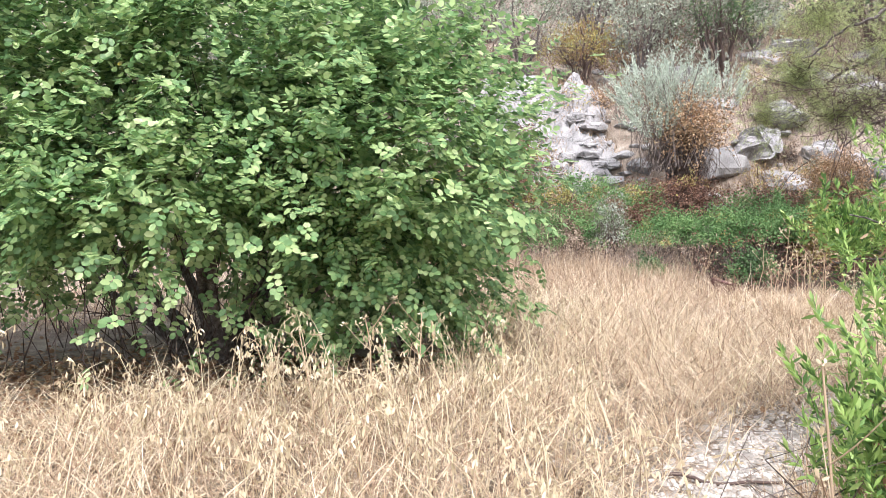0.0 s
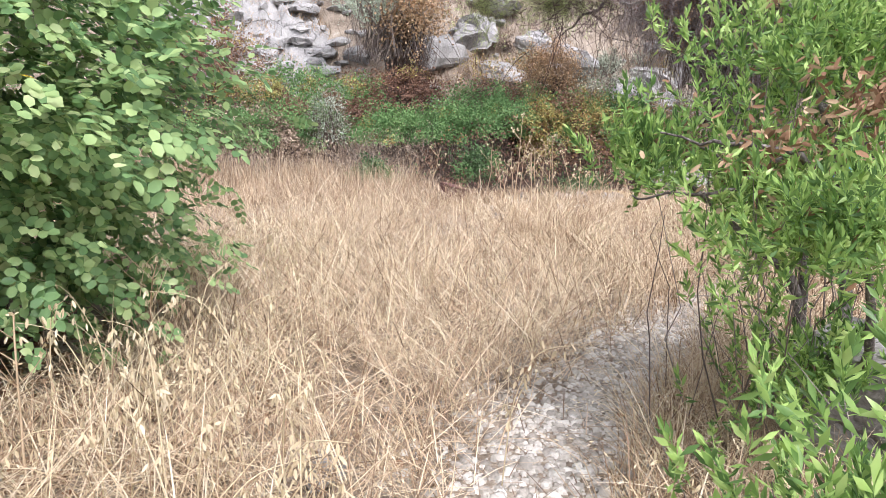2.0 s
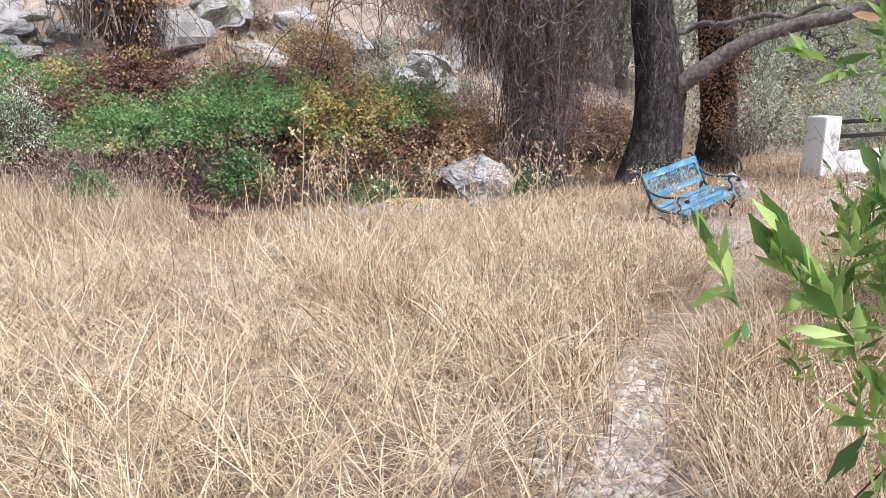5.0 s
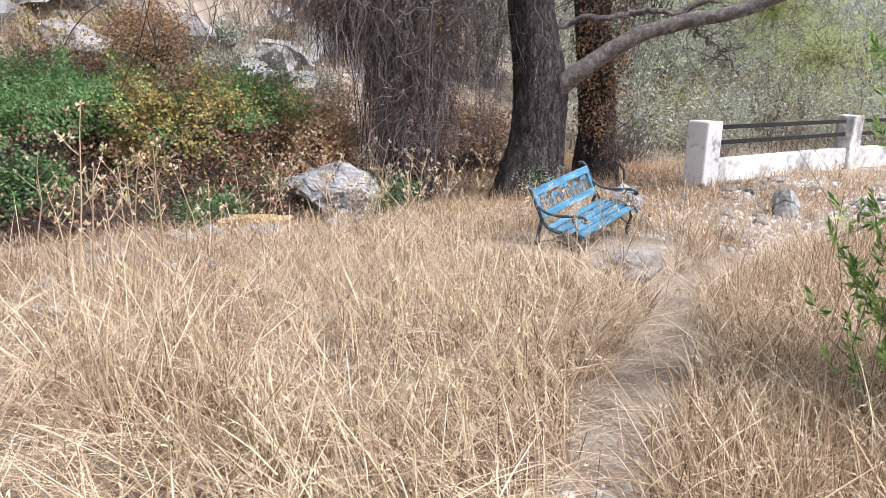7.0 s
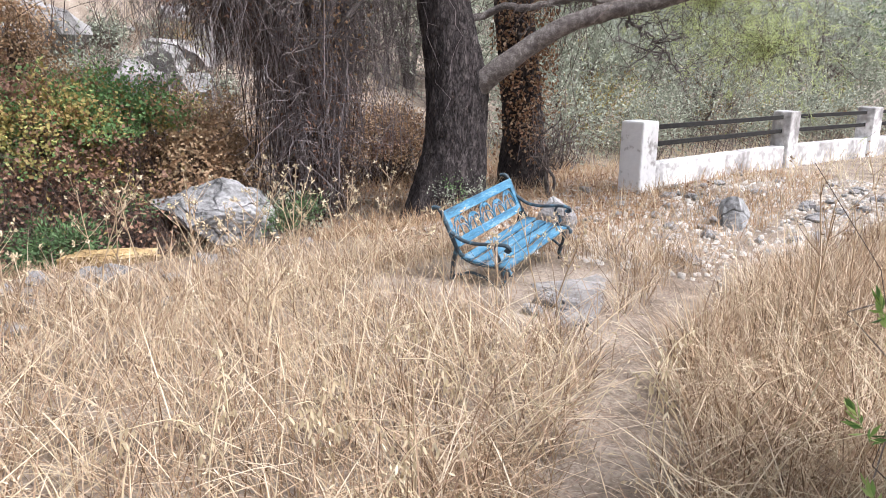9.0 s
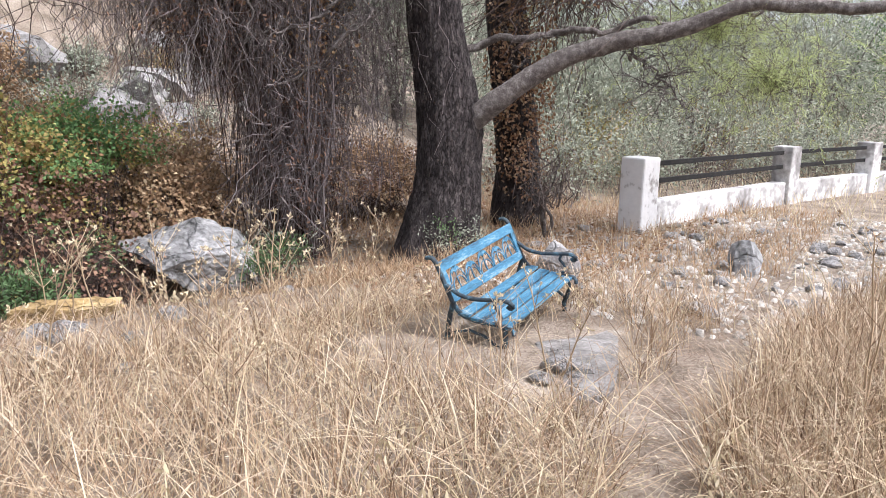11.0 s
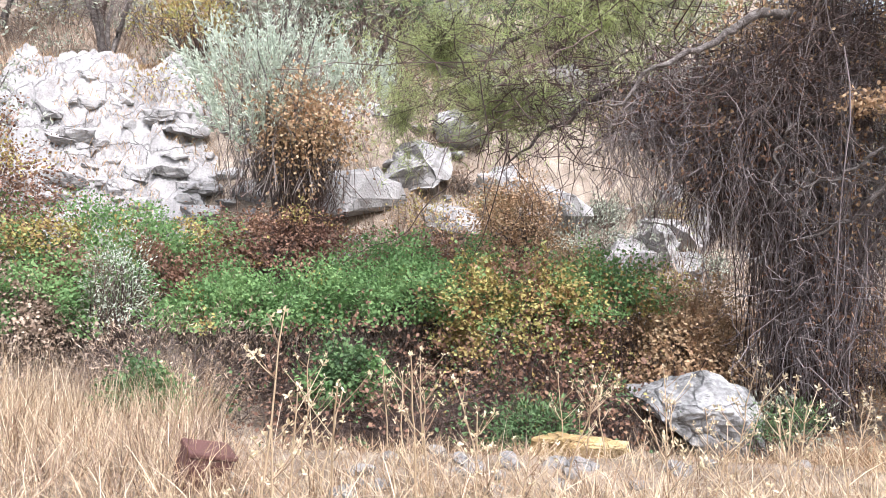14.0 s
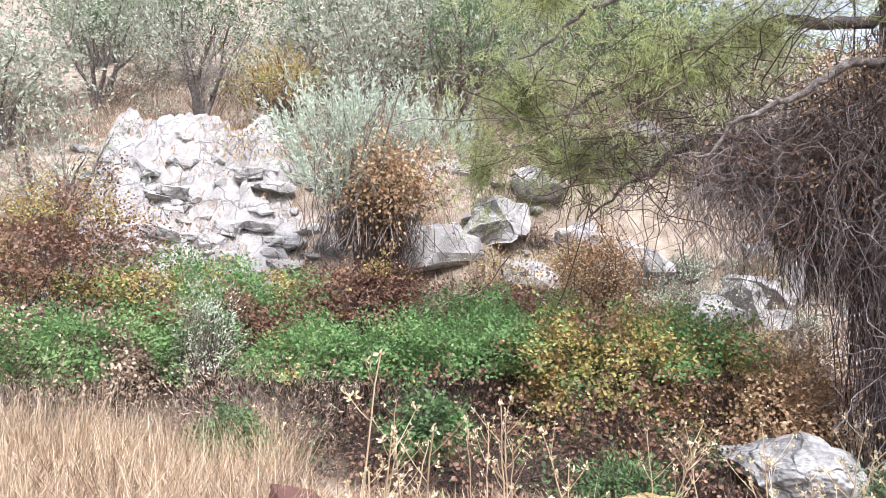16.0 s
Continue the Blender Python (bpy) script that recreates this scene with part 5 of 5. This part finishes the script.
ch = []
for j, (c, rad, n) in enumerate([((10.3, 13.7, 2.6), (1.15, 0.6, 0.95), 3600), ((11.0, 13.4, 1.0), (0.6, 0.5, 1.5), 2400), ((9.4, 14.1, 2.9), (0.7, 0.4, 0.5), 1200)]):
    p, d = crown(c, rad, n, 0.9, 0.6, 2.8, 1450 + j)
    ch.append(leaves(p, rng.normal(0, 1, p.shape) + (0, 0, -1.0), rng.normal(0, 1, p.shape), rng.uniform(0.03, 0.06, len(p)), 0.026))
v, t = joined(ch)
tagged(put("dead_leaves", fast_mesh("dead_leaves", v - iv, t), REDBROWN, pine3, "dark withered leaves caught in the vines"), kind="stuff")


# needles: sprays of fine tufts along drooping twiglets
def needle_cloud(blobs, seed, tufts=12, L=0.125, width=0.0036):
    ch, tw = [], []
    for j, (c, rad, n) in enumerate(blobs):
        p, d = crown(c, rad, int(n * 0.85), 0.95, 0.7, 3.6, seed + j)
        r = np.random.default_rng(seed + 40 + j)
        m = len(p)
        dirs = unit(d * 0.6 + r.normal(0, 0.5, (m, 3)) + np.array([0, 0, -0.25]))
        ln = r.uniform(0.18, 0.4, m)
        u = np.linspace(0, 1, 4)[None, :, None]
        path = p[:, None] - dirs[:, None] * (1 - u) * ln[:, None, None] * 1.6 + r.normal(0, 0.012, (m, 4, 3))
        tw.append(ribbon_tubes(path, np.linspace(0.003, 0.0015, 4)[None].repeat(m, 0), 3))
        for _ in range(tufts):
            k = r.uniform(0.0, 1, (m, 1)) ** 0.7
            q = p - dirs * ln[:, None] * (1 - k)
            ax = dirs * 0.9 + r.normal(0, 0.55, (m, 3))
            ch.append(leaves(q, ax, r.normal(0, 1, (m, 3)), L * r.uniform(0.7, 1.3, m), width * 2, False))
    return joined(ch), joined(tw)


(nv, nt_), (wv, wt) = needle_cloud([((8.6, 14.5, 3.9), (1.6, 0.9, 0.9), 1000), ((7.2, 15.8, 3.7), (1.0, 0.9, 1.0), 800), ((7.7, 15.2, 2.9), (1.0, 0.7, 0.6), 620), ((9.6, 14.4, 4.4), (1.3, 0.9, 0.8), 520), ((7.0, 14.4, 4.6), (1.4, 1.0, 0.7), 500), ((6.9, 16.8, 3.0), (0.6, 0.6, 0.8), 260), ((10.5, 14.6, 5.3), (2.6, 1.6, 1.0), 700), ((8.9, 16.5, 3.3), (1.1, 0.7, 0.7), 320)], 1500)
tagged(put("needle_mass", fast_mesh("needles", nv - iv, nt_), NEEDLE, pine3, "olive-green pine needles"), kind="stuff")
tagged(put("twig_mass", fast_mesh("twiglets", wv - iv, wt), TWIG_DARK, pine3), kind="stuff")
# coarse unseen crown overhead, added to throw shade on trunks and vines
p, d = crown((11.6, 13.0, 6.2), (3.6, 3.2, 1.5), 1800, 0.9, 0.6, 3.0, 1555)
v, t = leaves(p, d + rng.normal(0, 0.7, d.shape), rng.normal(0, 1, d.shape), 0.3, 0.05, False)
tagged(put("shading_crown", fast_mesh("shading_crown", v - iv, t), NEEDLE, pine3, "high pine crown out of view, added to shade the trunks"), kind="stuff")
ip2 = np.array([*PB, pz])
(nv, nt_), (wv, wt) = needle_cloud([((13.9, 9.4, 2.2), (0.8, 1.6, 0.8), 480), ((14.8, 8.9, 1.6), (0.7, 1.5, 0.8), 420), ((14.6, 9.2, 3.6), (1.2, 1.8, 0.6), 330), ((12.2, 11.8, 6.5), (2.5, 2.5, 1.2), 700)], 1600)
tagged(put("needle_mass", fast_mesh("needles", nv - ip2, nt_), NEEDLE, pine, "grey-green pine needles"), kind="stuff")
tagged(put("twig_mass", fast_mesh("twiglets", wv - ip2, wt), TWIG_DARK, pine), kind="stuff")


ch = []
for j, (c, rad, n) in enumerate([((9.0, 14.4, 3.5), (1.2, 0.5, 0.7), 260), ((8.0, 14.9, 3.0), (0.8, 0.5, 0.5), 120), ((13.75, 11.3, 3.05), (0.55, 0.7, 0.35), 420), ((14.2, 10.2, 3.3), (0.6, 0.8, 0.4), 120)]):
    r = np.random.default_rng(160 + j)
    p0 = np.asarray(c) + r.normal(0, 0.6, (n, 3)) * np.asarray(rad)
    step = r.normal(0, 0.05, (n, 8, 3)) + r.normal(0, 0.09, (n, 1, 3)) + np.array([0, 0, -0.03])
    ch.append(ribbon_tubes(p0[:, None] + np.cumsum(step, 1), np.linspace(0.008, 0.003, 8)[None] * r.uniform(0.5, 1.4, (n, 1)), 3))
v, t = joined(ch)
tagged(put("twig_mass", fast_mesh("twig_mass", v - ip2, t), TWIG_DARK, pine, "bare drooping twigs"), kind="stuff")

# ---- garden bench: blue slats, iron ends ----
def bench(at, turn, tip, slope, size):
    ob = thing("garden_bench", at, "weathered blue garden bench with iron ends and palm-patterned back", "bench")
    ob.matrix_world = pose(*at, tip, slope, turn) @ Matrix.Diagonal((size, size, size, 1))
    L = 1.249

    def bar(name, pts, w, mat=IRON, sides=8, x=0.0, label=""):
        line = smooth_line([(x, y, z, w) for y, z in pts], 28)
        v, t = ribbon_tubes(line[None, :, :3], line[None, :, 3], sides)
        v[:, 0] = x + (v[:, 0] - x) * 1.3
        put(name, fast_mesh(name, v, t), mat, ob, label, True)

    # y runs to the front, x along the bench
    for x, mat in ((0.0, IRON), (L, IRON)):
        bar("back_post", [(-0.31, 0.80), (-0.28, 0.835), (-0.235, 0.81), (-0.13, 0.62), (-0.04, 0.46), (0.03, 0.40), (0.16, 0.385), (0.36, 0.41), (0.46, 0.42), (0.50, 0.39), (0.48, 0.36)], 0.017, mat, x=x)
        bar("rear_leg", [(-0.05, 0.50), (-0.08, 0.36), (-0.09, 0.2), (-0.13, -0.03)], 0.02, mat, x=x)
        bar("front_leg", [(0.40, 0.41), (0.42, 0.28), (0.38, 0.14), (0.43, -0.03)], 0.02, mat, x=x)
        bar("arm", [(-0.12, 0.62), (0.0, 0.565), (0.14, 0.565), (0.30, 0.60), (0.40, 0.62), (0.46, 0.605), (0.47, 0.57), (0.43, 0.555), (0.41, 0.58)], 0.016, mat, x=x)
        bar("arm_support", [(0.32, 0.60), (0.30, 0.55), (0.35, 0.51), (0.37, 0.46), (0.33, 0.42)], 0.012, mat, x=x)
        bar("brace", [(-0.08, 0.22), (0.1, 0.30), (0.25, 0.28), (0.40, 0.2)], 0.011, mat, x=x)
    for j in range(4):
        y = 0.05 + j * 0.115
        z = 0.405 + (0.012 if j in (0, 3) else 0) - (0.012 if j == 3 else 0)
        part("seat_slat", box(bmesh.new(), (L + 0.04, 0.098, 0.024), pose(L / 2, y, z, 3, 0, 0), 0.006), BLUE, ob)

    def back(u, z):
        """A point of the back: u along it, z up; it leans away."""
        return (u, -0.03 - 0.54 * (z - 0.44), z)

    tilt = math.degrees(math.atan(0.54))
    part("top_rail", box(bmesh.new(), (L, 0.026, 0.085), pose(L / 2, back(0, 0.745)[1], 0.745, tilt, 0, 0), 0.006), BLUE, ob)
    part("lower_rail", box(bmesh.new(), (L, 0.026, 0.075), pose(L / 2, back(0, 0.515)[1], 0.515, tilt, 0, 0), 0.006), BLUE, ob)
    for x in (0.035, L - 0.035):
        part("side_rail", box(bmesh.new(), (0.05, 0.024, 0.2), pose(x, back(0, 0.63)[1], 0.63, tilt, 0, 0), 0.005), BLUE, ob)
    # cast palm pattern: stems, arching fronds
    for i in range(5):
        cx = 0.16 + i * 0.225
        tall = 0.665 if i % 2 == 0 else 0.64
        lines = [[(cx, 0.545), (cx + 0.008, 0.60), (cx, tall)]]
        for k in range(7):
            a = math.pi * (k + 0.3) / 6.6
            ex, ez = math.cos(a), math.sin(a)
            lines.append([(cx, tall), (cx + ex * 0.05, tall + 0.025 + ez * 0.022), (cx + ex * 0.10, tall + ez * 0.038 - 0.03 * abs(ex)), (cx + ex * 0.115, tall + ez * 0.035 - 0.085 * abs(ex))])
        lines.append([(cx - 0.10, 0.545), (cx - 0.085, 0.60), (cx - 0.03, 0.635), (cx, 0.625)])
        lines.append([(cx + 0.10, 0.545), (cx + 0.085, 0.60), (cx + 0.03, 0.635), (cx, 0.625)])
        chunks = []
        for ln in lines:
            pts = smooth_line([(*back(u, z), 0.007) for u, z in ln], 10)
            chunks.append(ribbon_tubes(pts[None, :, :3], pts[None, :, 3] * np.linspace(1.1, 0.6, 10), 5))
        put("palm_motif", fast_mesh("palm_motif", *joined(chunks)), BLUE, ob, "cast palm tree ornament", True)
    return ob


bench((9.955, 9.764, -0.430), 183.3, -5.1, 6.3, 0.931)

# concrete pad under the bench
pad = put("concrete_pad", rock_mesh("concrete_pad", (1.6, 0.62, 0.2), 31, 5, 4, 0.12, 0.4), CONCRETE, None, "rough concrete slab in front of the bench")
pad.matrix_world = pose(8.9, 8.82, up_on(8.9, 8.82, -0.03), 0, 0, 20)
tagged(pad, category="slab")

# ---- white wall with posts and dark rails ----
wall = thing("white_wall", (14.52, 10.44, up_on(14.52, 10.44)), "low whitewashed wall with square posts and dark rails", "wall")
iw = np.array([14.52, 10.44, up_on(14.52, 10.44)])
knots = [(14.52, 10.44), (18.95, 9.33), (21.9, 8.3), (25.6, 7.0), (29.5, 5.5)]
for i, (x, y) in enumerate(knots):
    dx, dy = (knots[min(i + 1, 4)][0] - knots[max(i - 1, 0)][0], knots[min(i + 1, 4)][1] - knots[max(i - 1, 0)][1])
    yaw = math.degrees(math.atan2(dy, dx))
    w = 0.39 if i == 0 else 0.36
    h = 1.08
    part("post", box(bmesh.new(), (w, w, h + 0.3), pose(x - iw[0], y - iw[1], -0.55 + h / 2 - iw[2] - 0.12, 0, 0, yaw), 0.025), WHITEWASH if i == 0 else WHITEWASH_OLD, wall)
for (ax, ay), (bx, by) in zip(knots[:-1], knots[1:]):
    yaw, ln = math.degrees(math.atan2(by - ay, bx - ax)), math.hypot(bx - ax, by - ay)
    mx, my = (ax + bx) / 2 - iw[0], (ay + by) / 2 - iw[1]
    part("base", box(bmesh.new(), (ln - 0.4, 0.24, 0.8), pose(mx, my, -0.47 - iw[2], 0, 0, yaw), 0.02), WHITEWASH_OLD, wall)
    for z in (0.2, 0.45):
        part("rail", box(bmesh.new(), (ln - 0.36, 0.05, 0.07), pose(mx, my, z - iw[2], 0, 0, yaw), 0.008), RAIL, wall)

# ---- concrete pillar by the near shrub, and the box ----
bm = bmesh.new()
box(bm, (0.6, 0.6, 0.8), pose(3.36, 4.2, 0.02, 0, 0, 22), 0.02)
pillar = part("concrete_pillar", bm, CONCRETE, None, "grey concrete block half hidden by the shrub")
tagged(pillar, category="pillar")
crate = thing("maroon_box", (4.36, 12.0, up_on(4.36, 12.0) - 0.09), "maroon box lying tilted in the grass", "box", turn=15)
part("body", box(bmesh.new(), (0.3, 0.24, 0.24), pose(0, 0, 0.2, 8, 14, 0), 0.01), MAROON, crate)
part("lid", box(bmesh.new(), (0.32, 0.26, 0.035), pose(0.035, -0.02, 0.335, 8, 14, 0), 0.008), MAROON, crate)


# ---- thistles and dried weeds ----
def weed(at, height, seed, label="dried weed with pale seed heads", mat=STRAW_PALE, head=0.024):
    z = up_on(*at)
    ob = thing("dried_weed", (*at, z), label, "weed", "dried weeds")
    r = np.random.default_rng(seed)
    ch, hd = [], []
    lean = r.normal(0, 0.12, 2)
    main = smooth_line([(0, 0, -0.02, 0.007), (lean[0] * 0.5, lean[1] * 0.5, height * 0.5, 0.0055), (lean[0], lean[1], height, 0.0035)], 10, 0.008, seed)
    ch.append(ribbon_tubes(main[None, :, :3], main[None, :, 3], 4))
    tips = [main[-1, :3]]
    for _ in range(r.integers(6, 11)):
        k = r.integers(4, 9)
        a = r.uniform(0, 6.28)
        e = main[k, :3] + np.array([math.cos(a), math.sin(a), 1.1]) * r.uniform(0.06, 0.2)
        ln = smooth_line([(*main[k, :3], 0.003), (*(main[k, :3] * 0.5 + e * 0.5 + (0, 0, -0.015)), 0.0025), (*e, 0.002)], 6)
        ch.append(ribbon_tubes(ln[None, :, :3], ln[None, :, 3], 3))
        tips.append(e)
    v, t = joined(ch)
    tagged(put("stem", fast_mesh("stem", v, t), STRAW, ob), kind="stuff")
    tp = np.repeat(np.array(tips), 7, 0) + r.normal(0, 0.006, (len(tips) * 7, 3))
    v, t = leaves(tp, r.normal(0, 1, tp.shape) + (0, 0, 0.8), r.normal(0, 1, tp.shape), head, head * 0.42, True)
    tagged(put("seed_head", fast_mesh("seed_head", v, t), mat, ob), kind="stuff")
    return ob


for i in range(14):
    s_ = rng.uniform(0, 1)
    x, y = 3.0 + 6.6 * s_ + rng.normal(0, 0.35), 12.9 - 1.2 * s_ + rng.normal(0, 0.5)
    weed((x, y), rng.uniform(0.5, 0.95), 2000 + i)
for i in range(16):
    weed((rng.uniform(5.0, 9.5), rng.uniform(9.0, 11.8)), rng.uniform(0.4, 0.75), 2100 + i)
for i, (x, y, h) in enumerate([(-0.6, 4.4, 0.85), (-0.25, 4.6, 0.9), (-0.9, 4.9, 0.7), (1.75, 3.3, 0.75), (1.9, 3.15, 0.8), (2.0, 3.6, 0.6), (4.9, 10.4, 1.05), (8.1, 8.9, 0.6), (8.5, 8.8, 0.7), (9.4, 8.4, 0.5), (4.6, 9.9, 0.9), (-0.1, 5.1, 0.8), (0.3, 6.2, 0.7)]):
    weed((x, y), h, 2200 + i)
for i, (x, y, h) in enumerate([(4.55, 10.35, 1.35), (4.75, 10.6, 0.95), (5.6, 11.2, 1.0), (6.6, 11.3, 0.8), (7.9, 11.2, 0.95), (8.2, 11.0, 0.85), (6.2, 11.6, 0.75), (5.9, 11.0, 0.7), (8.0, 9.3, 0.75), (7.6, 10.4, 0.8), (8.55, 8.75, 0.6), (2.05, 3.05, 0.7), (1.25, 2.35, 1.15), (1.4, 2.25, 0.95)]):
    weed((x, y), h, 2260 + i, "tall branching dried weed with pale heads", STRAW_PALE, 0.03)
# wild oats standing at the field's near edge


def oat(at, height, seed):
    ob = thing("wild_oat", (*at, up_on(*at)), "tall dry wild oat with drooping pale spikelets", "weed", "wild oats")
    r = np.random.default_rng(seed)
    a, bend = r.uniform(0, 6.28), r.uniform(0.15, 0.45)
    dx, dy = math.cos(a) * bend, math.sin(a) * bend
    line = smooth_line([(0, 0, -0.02, 0.0035), (dx * 0.15, dy * 0.15, height * 0.55, 0.003), (dx * 0.5, dy * 0.5, height * 0.9, 0.0025), (dx, dy, height * 0.95, 0.0015)], 16)
    v, t = ribbon_tubes(line[None, :, :3], line[None, :, 3], 4)
    put("stem", fast_mesh("stem", v, t), STRAW_PALE, ob)
    k = r.integers(7, 16, 20)
    p = line[k, :3] + r.normal(0, 0.025, (20, 3)) + (0, 0, -0.015)
    ch = [leaves(p, r.normal(0, 0.35, (20, 3)) + (0, 0, -1), r.normal(0, 1, (20, 3)), r.uniform(0.03, 0.048, 20), 0.012, True) for _ in range(2)]
    v, t = joined(ch)
    tagged(put("spikelet", fast_mesh("spikelet", v, t), STRAW_PALE, ob), kind="stuff")


for i in range(46):
    oat((rng.normal(-0.3, 0.9), rng.uniform(2.9, 5.6)), rng.uniform(0.55, 0.95), 5000 + i)
for i in range(60):
    oat((rng.uniform(-2.2, 0.9), rng.uniform(3.2, 5.3)), rng.uniform(0.4, 0.72), 5300 + i)
for i in range(16):
    oat((rng.normal(0.6, 0.35), rng.uniform(5.2, 8.5)), rng.uniform(0.5, 0.8), 5100 + i)
for i in range(14):
    oat((rng.normal(5.6, 0.8), rng.normal(8.2, 0.4)), rng.uniform(0.4, 0.6), 5200 + i)
# stems standing out of the verge
for i in range(14):
    weed((rng.uniform(8.5, 12.5), rng.uniform(6.2, 7.2)), rng.uniform(0.7, 1.1), 2300 + i, "tall dry stalk beside the path", STRAW)
# a dead stick on the gravel
limb("stick", [(1.35, 4.42, up_on(1.35, 4.42, 0.04), 0.012), (1.7, 4.35, up_on(1.7, 4.35, 0.03), 0.01), (2.1, 4.4, up_on(2.1, 4.4, 0.03), 0.006)], TWIG_DARK, None, k=12, sides=6)
tagged(bpy.data.objects["stick"], "dead grey stick lying across the gravel", "stick")
